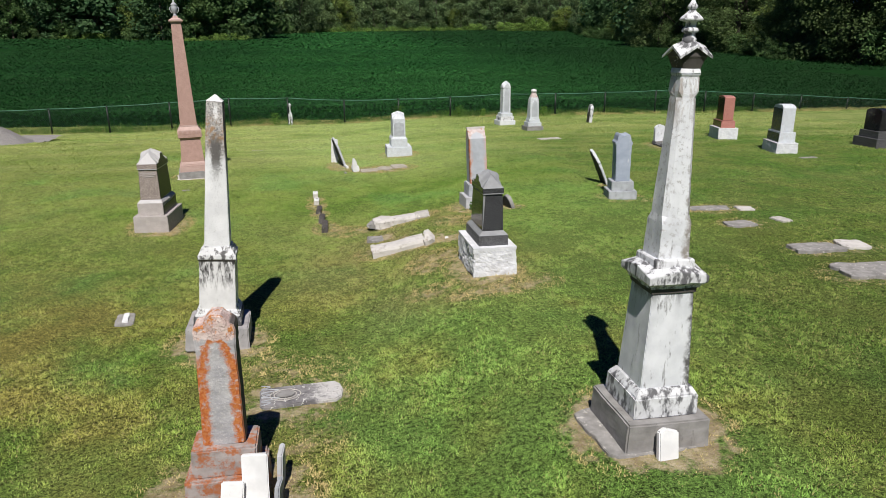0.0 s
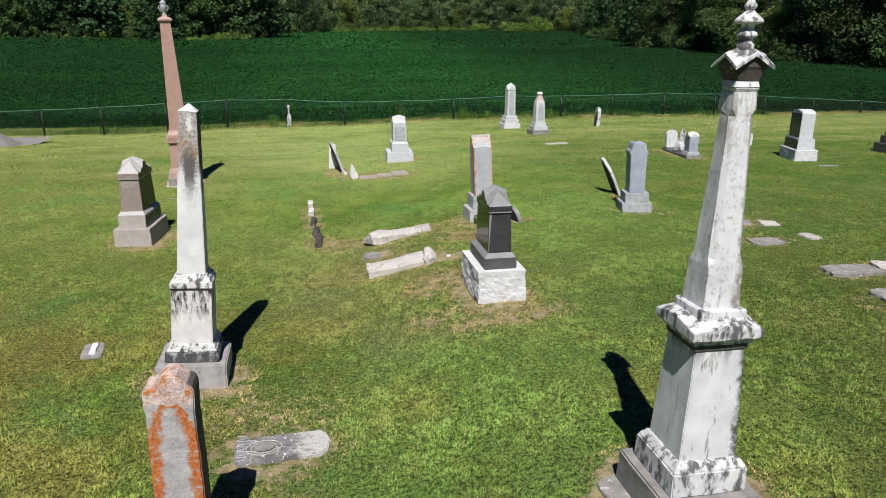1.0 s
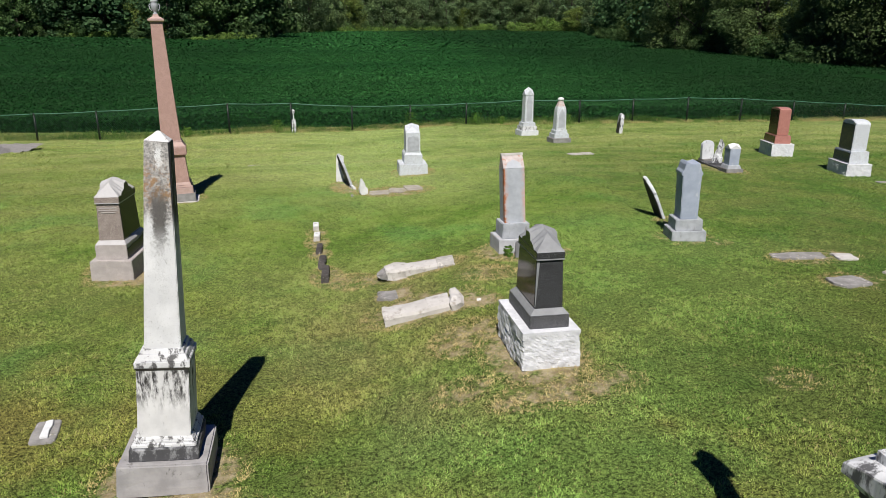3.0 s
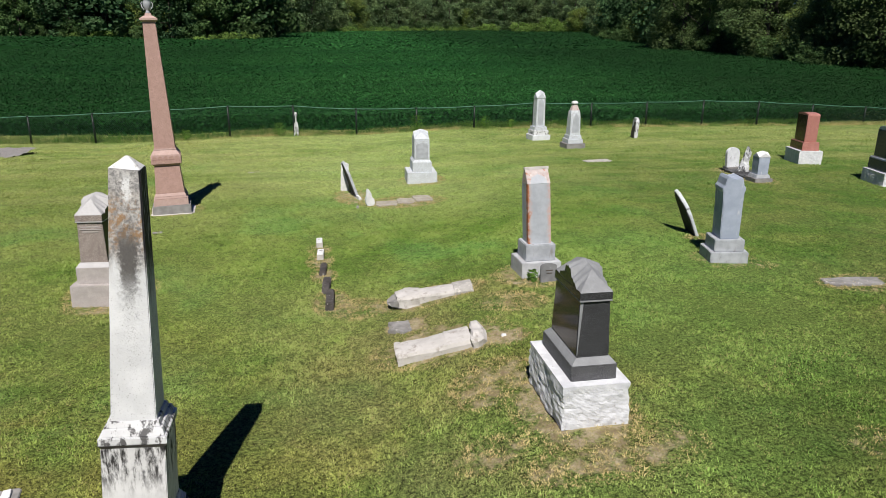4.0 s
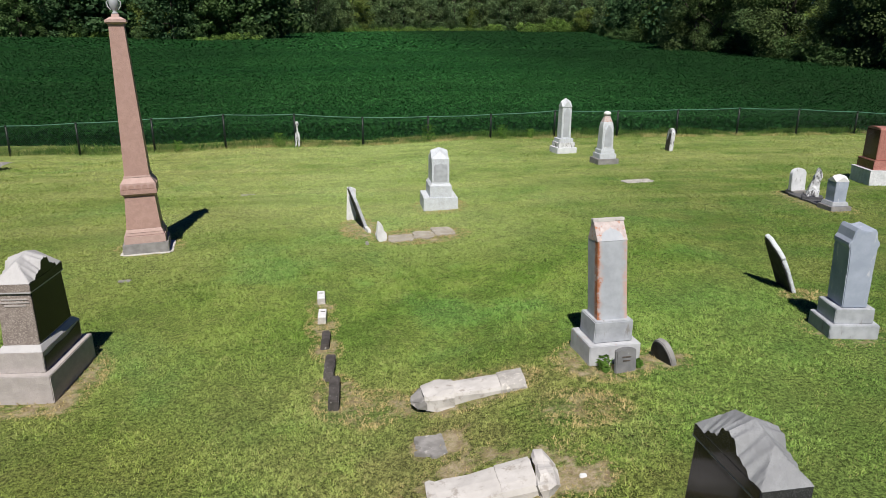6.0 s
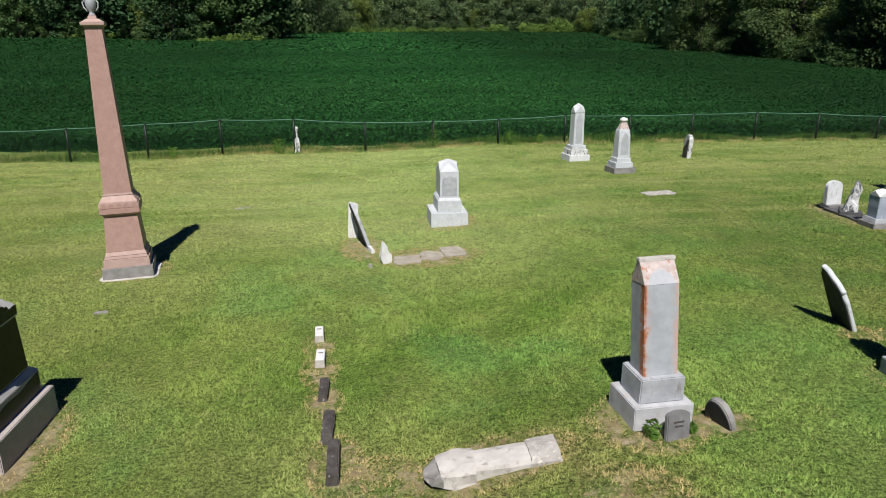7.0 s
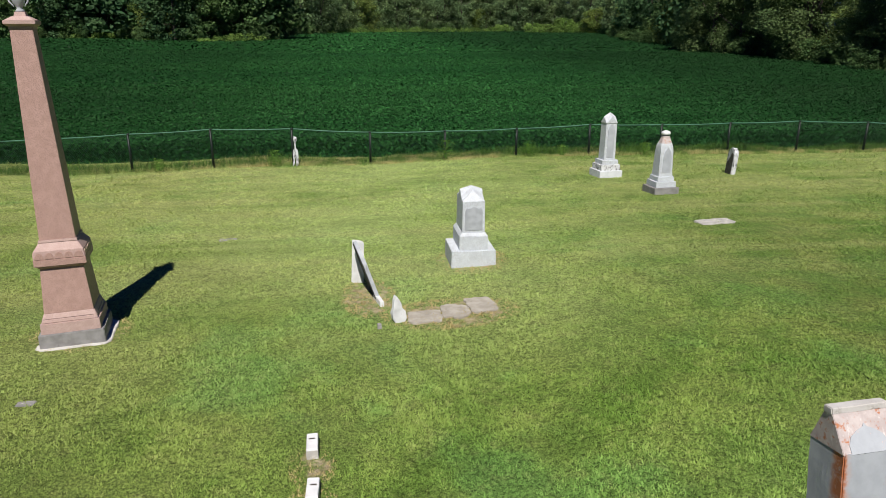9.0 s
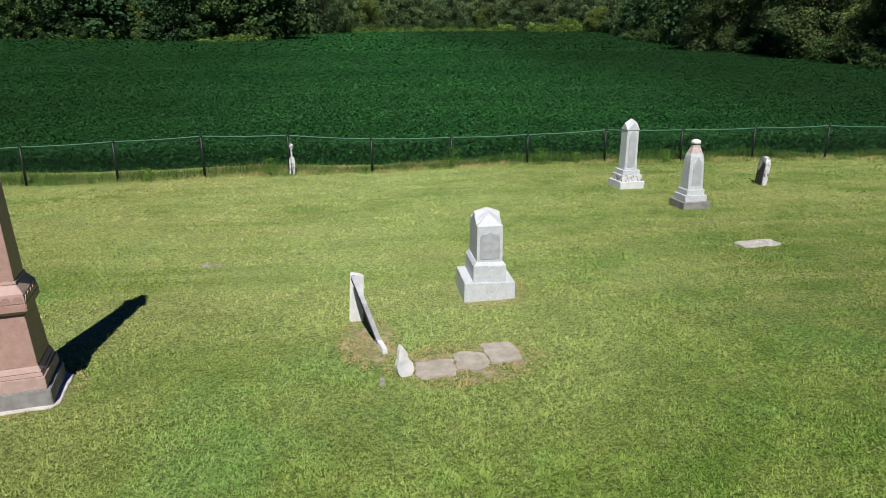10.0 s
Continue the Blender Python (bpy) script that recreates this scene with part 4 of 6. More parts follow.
def make_tree(name, tall, wide, low, clumps, per, size, leaves, label, category, seed, stem=True):
    r = np.random.default_rng(seed)
    ob = tagged(new(name), label, category)
    a = r.uniform(0, 2 * np.pi, clumps)
    z = low + (tall - low) * r.uniform(0, 1, clumps) ** 0.9
    k = np.sqrt(np.clip(1 - ((z - (low + (tall - low) * 0.42)) / ((tall - low) * 0.62)) ** 2, 0.05, 1))
    rad = wide * k * r.uniform(0.45, 1.0, clumps)
    cen = np.stack([rad * np.cos(a), rad * np.sin(a), z], 1)
    if stem:
        bm = bmesh.new()
        h, w = tall * 0.8, tall * 0.022
        pts = [Vector((0.25 * noise.noise(Vector((seed, i * 0.7, 0))) * i / 3, 0.25 * noise.noise(Vector((0, seed, i * 0.7))) * i / 3, h * i / 6 - 0.2)) for i in range(7)]
        for i in range(6):
            q = (pts[i + 1] - pts[i]).to_track_quat("Z", "Y")
            ra, rb = w * (1 - i / 7), w * (1 - (i + 1) / 7)
            lo = [bm.verts.new(pts[i] + q @ Vector((ra * math.cos(t * math.pi / 3.5), ra * math.sin(t * math.pi / 3.5), 0))) for t in range(7)]
            hi = [bm.verts.new(pts[i + 1] + q @ Vector((rb * math.cos(t * math.pi / 3.5), rb * math.sin(t * math.pi / 3.5), 0))) for t in range(7)]
            for t in range(7):
                bm.faces.new((lo[t], lo[(t + 1) % 7], hi[(t + 1) % 7], hi[t]))
        part("trunk", bm, BARK, ob, "grey-brown trunk")
        for i in range(5):
            c = cen[int(r.integers(clumps))]
            start = pts[2 + i % 4]
            bm = tube(bmesh.new(), start, start.lerp(Vector(c), 0.85), w * 0.32, 5)
            part("limb", bm, BARK, ob)
    p, v = leaf_cloud(cen, wide * r.uniform(0.18, 0.40, clumps), per, size)
    crown = cards("crown", p, v, leaves, "", "")
    crown.parent = ob
    return ob


def place(ob, spots):
    for i, (x, y, s, turn) in enumerate(spots):
        m = pose(x, y, ground_z(x, y) + 0.1, 0, 0, turn) @ Matrix.Diagonal((s, s, s * (0.9 + 0.2 * math.sin(i * 2.3)), 1))
        if i == 0:
            ob.matrix_basis = m
            ob.scale = (1, 1, 1)
            ob.matrix_basis = m
        else:
            sc = ob.scale.copy()
            copy_thing(ob, m @ Matrix.Diagonal((1 / sc[0], 1 / sc[1], 1 / sc[2], 1)))


EDGE = [(-110, 172), (-63, 160), (-42, 166), (-34, 150), (-15, 158), (-13, 205), (2, 238), (22, 270), (55, 296), (90, 290), (98, 262), (80, 203), (66, 155), (65, 140), (56, 112), (57, 99), (55, 84), (54, 72), (56, 55), (58, 40)]


def along(step, back, jitter, lo=0.0, hi=1.0, seed=3):
    """Places along the field's far edge, set back from it."""
    r = np.random.default_rng(seed)
    pts = np.array(EDGE, float)
    seg = np.hypot(*np.diff(pts, axis=0).T)
    total = seg.sum()
    s, out = lo * total, []
    while s < hi * total:
        k = min(int(np.searchsorted(np.cumsum(seg), s)), len(seg) - 1)
        t = (s - (np.cumsum(seg)[k] - seg[k])) / seg[k]
        p = pts[k] + (pts[k + 1] - pts[k]) * t
        nrm = np.array([-(pts[k + 1] - pts[k])[1], (pts[k + 1] - pts[k])[0]]) / seg[k]
        q = p + nrm * (back + r.uniform(-jitter, jitter)) + r.normal(0, 0.8, 2)
        out.append((q[0], q[1], r.uniform(0.8, 1.2), r.uniform(0, 360)))
        s += step * r.uniform(0.7, 1.3)
    return out


def woods():
    t1 = make_tree("tree", 15.0, 5.2, 0.5, 120, 200, 0.125, TREE_N, "dense dark green broadleaf tree at the field's edge", "tree", 1)
    t2 = make_tree("tree", 13.0, 4.6, 0.4, 110, 200, 0.12, TREE_N, "leafy mid-green broadleaf tree at the field's edge", "tree", 2)
    t3 = make_tree("tree", 17.0, 5.6, 0.8, 120, 190, 0.135, TREE_N, "tall dark broadleaf tree in a dense wood", "tree", 3)
    f1 = make_tree("tree", 15.0, 5.2, 0.6, 80, 46, 0.32, TREE_A, "dark green broadleaf tree in a distant wood", "tree", 8)
    f2 = make_tree("tree", 13.0, 4.8, 0.5, 74, 46, 0.31, TREE_B, "mid-green broadleaf tree in a distant wood", "tree", 9)
    f3 = make_tree("tree", 15.0, 5.2, 0.6, 80, 46, 0.30, TREE_HAZE, "mid-green broadleaf tree in a distant wood, haze painted in", "tree", 10)
    t4 = make_tree("tree", 11.0, 4.8, 0.3, 80, 90, 0.19, TREE_C, "yellow-green vine-covered tree at the field's edge", "tree", 4)
    bush = make_tree("bush", 3.6, 2.6, 0.1, 30, 60, 0.13, TREE_B, "low green bush at the edge of the wood", "bush", 5, False)
    pale = make_tree("bush", 2.2, 2.6, 0.1, 26, 50, 0.15, TREE_D, "low yellow-green bush in sunlight", "bush", 6, False)
    weeds = make_tree("weed_clump", 1.3, 2.4, 0.05, 18, 40, 0.12, TREE_D, "pale yellow-green weeds at the field's end", "weeds", 7, False)
    front, mid, rear = along(5.6, 3.6, 1.2, seed=11), along(7.0, 8.5, 2.0, seed=12), along(10.0, 15.0, 3.0, 0.0, 0.66, seed=13) + [(x, y, s * 1.6, t) for x, y, s, t in along(7.0, 24.0, 4.0, 0.0, 0.62, seed=17)] + [(x, y, s * 1.7, t) for x, y, s, t in along(6.0, 38.0, 5.0, 0.36, 0.62, seed=18)]
    sets = {0: [], 1: [], 2: [], 3: []}
    sets[4], sets[5], sets[6] = [], [], []
    for i, p in enumerate(front + mid):
        near = math.hypot(p[0], p[1]) < 135
        sets[(0, 1, 0, 3, 1, 0, 2)[i * 5 % 7] if near else (4, 5, 4, 3, 5, 4, 5, 4, 4, 5, 4)[i * 5 % 11]].append(p)
    for i, p in enumerate(rear):
        sets[4 if i % 3 else 5].append(p)
    sets[4] += [(88 + 7 * k, 330 + 9 * (k % 2), 1.9, 63 * k) for k in range(7)]
    sets[4] += [(1 + 5.5 * k, 272 + 5.0 * k, 1.75, 50 * k) for k in range(9)] + [(-90 + 9 * k, 192, 1.5, 37 * k) for k in range(9)] + [(45 + 3.6 * k, 309 + 5 * (k % 2), 1.6, 71 * k) for k in range(6)]
    r = np.random.default_rng(21)
    # unseen trees added around the sides and back to darken reflections
    for k in range(46):
        a = radians(150 + 170 * k / 45)
        sets[4 if k % 3 else 5].append((130 * math.cos(a) + r.uniform(-6, 6), 40 + 130 * math.sin(a) + r.uniform(-6, 6), r.uniform(1.0, 1.5), 53 * k))
    # the farthest trees get the leaves with painted haze
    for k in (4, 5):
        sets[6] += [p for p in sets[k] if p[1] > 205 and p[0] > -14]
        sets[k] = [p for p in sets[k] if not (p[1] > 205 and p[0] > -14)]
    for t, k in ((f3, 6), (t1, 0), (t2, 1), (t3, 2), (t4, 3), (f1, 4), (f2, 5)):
        place(t, sets[k])
    place(bush, along(5.2, 0.9, 0.7, seed=14))
    place(pale, [(-47, 163, 0.7, 0), (-44, 165, 0.6, 80), (-24, 147, 0.6, 10), (-19, 153, 0.7, 50), (72, 266, 1.6, 30), (79, 268, 1.9, 60), (86, 272, 2.1, 90), (92, 276, 2.2, 10), (64, 282, 1.5, 10), (98, 270, 1.8, 40)] + [(p[0], p[1], 0.45 * p[2], p[3]) for p in along(14, -0.4, 0.4, 0.0, 0.5, seed=15)])
    place(weeds, [(x, 235 + 0.93 * x * (1 if x < 40 else 0.85), 1.3, 37 * x) for x in range(4, 62, 4)] + [(-52, 163, 1.2, 0), (-46, 163, 1.3, 40), (-43, 163, 1.1, 70), (-21, 150, 1.2, 20), (-17, 154, 1.4, 55)])


woods()


# ---- the tall urn-topped monument ----
def cross_gable(w, z0, z1, over=0.0):
    """A small cap with a gable on each of its four sides."""
    bm = bmesh.new()
    h = w / 2
    mid, top = z0 + (z1 - z0) * 0.55, bm.verts.new((0, 0, z1))
    corners = [bm.verts.new((sx * h, sy * h, z0)) for sx, sy in ((-1, -1), (1, -1), (1, 1), (-1, 1))]
    peaks = [bm.verts.new((x * h, y * h, mid + 0.02)) for x, y in ((0, -1), (1, 0), (0, 1), (-1, 0))]
    low = [bm.verts.new((v.co.x * 0.82, v.co.y * 0.82, z0 - 0.035)) for v in corners]
    for k in range(4):
        a, b = corners[k], corners[(k + 1) % 4]
        bm.faces.new((a, peaks[k], top))
        bm.faces.new((peaks[k], b, top))
        bm.faces.new((a, b, peaks[k]))
        bm.faces.new((low[k], low[(k + 1) % 4], b, a))
    bm.faces.new(low[::-1])
    wear(bm, 0.004, 12)
    return bm


def gable_roof(w, z0, z1, thick=0.02):
    """The roof slabs alone of a cap with four gables, open underneath."""
    bm = bmesh.new()
    h = w / 2
    layers = []
    for drop in (0.0, thick):
        layers.append(([bm.verts.new((sx * h, sy * h, z0 - drop)) for sx, sy in ((-1, -1), (1, -1), (1, 1), (-1, 1))],
                       [bm.verts.new((x * h, y * h, z0 + (z1 - z0) * 0.62 - drop)) for x, y in ((0, -1), (1, 0), (0, 1), (-1, 0))], bm.verts.new((0, 0, z1 - drop))))
    (c, p, t), (c2, p2, t2) = layers
    for k in range(4):
        a, b = k, (k + 1) % 4
        bm.faces.new((c[a], p[k], t))
        bm.faces.new((p[k], c[b], t))
        bm.faces.new((t2, p2[k], c2[a]))
        bm.faces.new((t2, c2[b], p2[k]))
        bm.faces.new((c2[a], p2[k], p[k], c[a]))
        bm.faces.new((p2[k], c2[b], c[b], p[k]))
    wear(bm, 0.006, 14)
    return bm


def gabled_cornice(w, z0, z1, top, rise=0.045):
    """A projecting ledge whose sloping top rises to a low gable on each side, with a square seat for the shaft."""
    bm = bmesh.new()

    def ring(h, z, lift=0.0):
        return [bm.verts.new((x * h, y * h, z + (lift if x == 0 or y == 0 else 0.0))) for x, y in ((-1, -1), (0, -1), (1, -1), (1, 0), (1, 1), (0, 1), (-1, 1), (-1, 0))]

    h, t = w / 2, top / 2
    rings = [ring(h * 0.82, z0), ring(h * 0.84, z0 + 0.02), ring(h * 0.97, z0 + 0.045), ring(h, z0 + 0.055), ring(h, z0 + 0.10, rise), ring(h * 0.985, z0 + 0.108, rise), ring(t * 1.16, z0 + 0.155, 0.012), ring(t * 1.15, z1 - 0.01), ring(t * 1.08, z1)]
    for a, b in zip(rings, rings[1:]):
        for k in range(8):
            bm.faces.new((a[k], a[(k + 1) % 8], b[(k + 1) % 8], b[k]))
    bm.faces.new(rings[0][::-1])
    bm.faces.new(rings[-1])
    bmesh.ops.subdivide_edges(bm, edges=[e for e in bm.edges if e.calc_length() > 0.1], cuts=3, use_grid_fill=True)
    wear(bm, 0.008, 13, 3.0)
    return bm


def chamfered_shaft(levels):
    """A square shaft with cut corners: levels of (z, width, corner cut)."""
    bm = bmesh.new()
    rings = []
    for z, w, c in levels:
        h = w / 2
        k = max(h - c, 0.001)
        rings.append([bm.verts.new((x, y, z)) for x, y in ((-k, -h), (k, -h), (h, -k), (h, k), (k, h), (-k, h), (-h, k), (-h, -k))])
    for a, b in zip(rings, rings[1:]):
        for k in range(8):
            bm.faces.new((a[k], a[(k + 1) % 8], b[(k + 1) % 8], b[k]))
    bm.faces.new(rings[0][::-1])
    bm.faces.new(rings[-1])
    bmesh.ops.subdivide_edges(bm, edges=[e for e in bm.edges if e.calc_length() > 0.12], cuts=4, use_grid_fill=True)
    wear(bm, 0.005, 11, 8.0)
    return bm


def lying(name, x, y, w, d, h, label, material, yaw=0.0, tilt=(0, 0), worn=0.012, group=""):
    """A slab lying in the turf: a worn, uneven outline and a nearly flat top."""
    ob = thing(name, x, y, label, "grave slab", yaw, tilt, 0.05, group)
    seed = random.random() * 80
    pts = []
    for k in range(36):
        a = 2 * math.pi * k / 36
        c, q = math.cos(a), math.sin(a)
        r = (abs(c) ** 9 + abs(q) ** 9) ** (-1 / 9)
        bite = 1 - worn * (0.9 + 2.4 * noise.noise(Vector((c * 2.6 + seed, q * 2.6, 0))) + 1.2 * noise.noise(Vector((c * 8 + seed, q * 8, 5))))
        pts.append((r * c * w / 2 * bite, -r * q * d / 2 * bite))
    bm = tablet(pts[::-1], h + 0.05, 0.006, 0.0, 0.0)
    bm.transform(Matrix.Rotation(radians(90), 4, "X"))
    wear(bm, min(worn * 0.25, 0.006), 5.0, seed)
    part("slab", bm, material, ob)
    return ob


UM_X, UM_Y = 2.61, 3.16
stepped("urn_monument", UM_X, UM_Y, "tall white marble urn monument with black stains on grey stone base", "gravestone", [
    ("base", block(0.73, 0.73, 0.0, 0.27, 0.71, 0.71, 0.02, 0.006), CONCRETE, "dark grey stone base"),
    ("plinth", add(block(0.555, 0.555, 0.27, 0.45, 0.545, 0.545, 0.012, 0.005), block(0.53, 0.53, 0.45, 0.51, 0.45, 0.45, 0.008, 0.004)), WHITE_STAINED, "white plinth with black stains"),
    ("die", block(0.42, 0.42, 0.505, 1.335, 0.35, 0.35, 0.008, 0.003, 5), DIE_URN),
    ("frieze", block(0.372, 0.372, 1.30, 1.375, 0.38, 0.38, 0.004, 0.003, 2), DARK_OLD, "blackened band under the cornice"),
    ("cornice", gabled_cornice(0.49, 1.345, 1.565, 0.28), WHITE_STAINED, "black-stained projecting cornice"),
    ("shaft", chamfered_shaft([(1.555, 0.262, 0.004), (1.84, 0.240, 0.004), (1.90, 0.226, 0.030), (2.78, 0.156, 0.030), (2.82, 0.158, 0.004), (2.92, 0.150, 0.004)]), SHAFT_URN, "tapering shaft with cut corners"),
    ("neck", add(block(0.135, 0.135, 2.915, 2.945, 0.165, 0.165, 0.006, 0.003), block(0.165, 0.165, 2.945, 2.985, 0.145, 0.145, 0.006, 0.003)), WHITE_STAINED),
    # dark stone puts the shade of the cap's recess into the colour
    ("cap_underside", add(block(0.145, 0.145, 2.98, 3.05, 0.19, 0.19, 0.006, 0.003, 2), cross_gable(0.205, 3.065, 3.155)), DARK_OLD, "black-crusted block under the cap"),
    ("gabled_cap", gable_roof(0.255, 3.07, 3.19), WHITE_STAINED, "four-gabled cap"),
    ("urn", turned([(0.05, 3.14), (0.05, 3.19), (0.04, 3.20), (0.04, 3.225), (0.058, 3.233), (0.062, 3.242), (0.056, 3.256), (0.038, 3.27), (0.038, 3.302), (0.078, 3.31), (0.084, 3.318), (0.076, 3.332), (0.05, 3.355), (0.03, 3.372), (0.022, 3.385), (0.034, 3.395), (0.036, 3.408), (0.022, 3.43), (0.006, 3.46)], 20), WHITE_STAINED, "turned stone urn finial")],
    yaw=1, lean=(0.7, 0.0))
lying("footing", UM_X - 0.10, UM_Y + 0.0, 0.86, 0.80, 0.012, "broken concrete footing around a tall monument", FLUSH, 3, worn=0.03)
stepped("broken_piece", UM_X - 0.05, UM_Y - 0.47, "white broken marble piece leaning on a monument's base", "stone fragment", [("piece", tablet([(-0.09, 0), (0.09, 0.01), (0.085, 0.24), (-0.03, 0.27), (-0.085, 0.245)], 0.055), CLEAN)], yaw=4, lean=(2, -14))
stepped("broken_piece", UM_X + 0.44, UM_Y + 0.15, "white broken marble piece beside a monument's base", "stone fragment", [("piece", tablet([(-0.1, 0), (0.1, 0), (0.09, 0.22), (-0.06, 0.34)], 0.06), WHITE)], yaw=80, lean=(-16, 0))

# ---- the white obelisk ----
stepped("white_obelisk", -1.345, 6.53, "white marble obelisk with dark streaks on a grey stone base", "gravestone", [
    ("base", block(0.73, 0.68, 0.0, 0.29, 0.71, 0.66, 0.02, 0.006), GREY_BASE, "grey stone base"),
    ("plinth", block(0.55, 0.53, 0.285, 0.40, 0.54, 0.52, 0.012, 0.005), PLINTH_DARK, "plinth crusted black"),
    ("plinth_moulding", add(block(0.51, 0.49, 0.40, 0.435, 0.505, 0.485, 0.01, 0.002), add(block(0.475, 0.455, 0.433, 0.46, 0.47, 0.45, 0.008, 0.002), block(0.46, 0.44, 0.458, 0.485, 0.43, 0.42, 0.006, 0.002))), LEDGE, "stepped moulding with black runs"),
    ("die", block(0.415, 0.41, 0.48, 1.08, 0.40, 0.395, 0.008, 0.003, 5), DIE_STAINED, "white block with black streaks below its ledge"),
    ("frieze", block(0.395, 0.395, 1.07, 1.10, 0.425, 0.425, 0.004, 0.002, 1), DARK_OLD, "blackened moulding"),
    ("ledge", add(block(0.42, 0.42, 1.095, 1.105, 0.43, 0.43, 0.002, 0.001, 1), add(block(0.43, 0.43, 1.10, 1.15, 0.425, 0.425, 0.008, 0.004), add(block(0.40, 0.40, 1.15, 1.20, 0.36, 0.36, 0.006, 0.003), block(0.335, 0.335, 1.20, 1.24, 0.31, 0.31, 0.006, 0.003)))), LEDGE, "moulded ledge with black stains"),
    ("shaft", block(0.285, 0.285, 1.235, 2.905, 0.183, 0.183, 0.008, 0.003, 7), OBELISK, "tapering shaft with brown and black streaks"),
    ("point", block(0.184, 0.184, 2.903, 2.978, 0.02, 0.02, 0.008, 0.006, 3), POINT, "pale worn pyramid point")], yaw=2, lean=(3.9, -2.0))

# ---- the lichen-covered headstone and its fragments ----
crusted = tablet([(-0.1625, 0.485), (0.1625, 0.485), (0.160, 0.70), (0.157, 0.92), (0.153, 1.15), (0.149, 1.32), (0.155, 1.36), (0.157, 1.47), (0.146, 1.505), (0.125, 1.52), (0.095, 1.545), (0.055, 1.582), (0.015, 1.592), (-0.03, 1.583), (-0.062, 1.55), (-0.085, 1.512), (-0.13, 1.508), (-0.152, 1.495), (-0.158, 1.45), (-0.155, 1.36), (-0.149, 1.32), (-0.153, 1.15), (-0.157, 0.92), (-0.160, 0.70)], 0.195, 0.010, 0.0)
bmesh.ops.subdivide_edges(crusted, edges=[e for e in crusted.edges if e.calc_length() > 0.05], cuts=2, use_grid_fill=True)
wear(crusted, 0.006, 15.0, 8.0)
stepped("lichen_headstone", -0.88, 3.47, "tall grey marble headstone with orange lichen down its edges", "gravestone", [
    ("base", block(0.64, 0.48, -0.02, 0.25, 0.62, 0.46, 0.025, 0.01), LICHEN_RUST, "weathered stone base"),
    ("plinth", block(0.52, 0.36, 0.245, 0.49, 0.50, 0.34, 0.02, 0.008), LICHEN_RUST, "grey plinth with rusty lichen"),
    ("tablet", crusted, LICHEN, "upright stone with a lumpy rounded head")], lean=(0.5, 0))
stepped("broken_slab", -0.64, 3.10, "clean white broken marble slab leaning against a headstone's base", "stone fragment", [("slab", tablet([(-0.10, 0), (0.10, 0), (0.105, 0.49), (-0.095, 0.50)], 0.05), CLEAN)], yaw=2, lean=(0, -13))
stepped("broken_slab", -0.83, 3.00, "small white broken marble slab leaning against a headstone's base", "stone fragment", [("slab", tablet([(-0.085, 0), (0.085, 0), (0.10, 0.34), (-0.07, 0.345)], 0.05), CLEAN)], yaw=4, lean=(3, -18))
stepped("broken_slab", -0.47, 3.44, "thin grey broken slab standing beside a headstone", "stone fragment", [("slab", tablet([(-0.13, 0), (0.13, 0), (0.12, 0.34), (-0.1, 0.36)], 0.045), LICHEN_BASE)], yaw=86, lean=(3, 0))
stepped("broken_slab", -0.48, 3.12, "thin pale broken slab standing beside a headstone", "stone fragment", [("slab", tablet([(-0.12, 0), (0.12, 0), (0.1, 0.26), (-0.11, 0.3)], 0.04), GREY_TOP)], yaw=84, lean=(5, 0))


def carved_slab():
    ob = thing("carved_slab", -0.33, 4.90, "fallen weathered marble slab with carved relief lying in the grass", "grave slab", 4, (0, 0), 0.04)
    pts = [(-0.42, -0.15), (-0.40, -0.2), (0.36, -0.2), (0.41, -0.13), (0.43, 0.0), (0.40, 0.14), (0.34, 0.2), (-0.38, 0.2), (-0.42, 0.14)]
    bm = tablet([(x, z) for x, z in pts], 0.085, 0.012, 0.004, 0.0)
    bm.transform(Matrix.Rotation(radians(90), 4, "X"))
    part("slab", bm, OLD_RELIEF, ob)
    for r0, cx in ((0.115, -0.16), (0.085, -0.16)):
        ring = bmesh.new()
        for k in range(22):
            a, b = 2 * math.pi * k / 22, 2 * math.pi * (k + 1) / 22
            tube(ring, (cx + r0 * 1.35 * math.cos(a), r0 * math.sin(a), 0.088), (cx + r0 * 1.35 * math.cos(b), r0 * math.sin(b), 0.088), 0.006, 5)
        part("carved_ring", ring, GREY_PALE, ob, "pale carved oval border")
    plate = tablet([(0.095 * math.cos(a) - 0.16, 0.068 * math.sin(a)) for a in [2 * math.pi * k / 18 for k in range(18)]], 0.012, 0.003, 0.002, 0.0)
    plate.transform(Matrix.Translation((0, 0, 0.092)) @ Matrix.Rotation(radians(90), 4, "X"))
    part("medallion", plate, CONCRETE, ob, "worn grey oval medallion")
    for k in range(5):
        b = bmesh.new()
        for i in range(6):
            t0, t1 = i / 6, (i + 1) / 6
            f = lambda t: (-0.40 + 0.09 * math.sin(math.pi * t) * (1 + k % 2), (-0.17 + 0.085 * k) + 0.07 * t, 0.088)
            tube(b, f(t0), f(t1), 0.006, 5)
        part("carved_scroll", b, GREY_TOP, ob)


carved_slab()
lying("flush_marker", -2.65, 7.36, 0.24, 0.44, 0.02, "small grey flush grave marker with a white inset", FLUSH, 8, worn=0.03)
part("inset", block(0.07, 0.3, 0.06, 0.088, bev=0.004, worn=0.014, cuts=2, at=(0.01, 0.02)), CLEAN, bpy.data.objects["flush_marker"], "white marble inset")


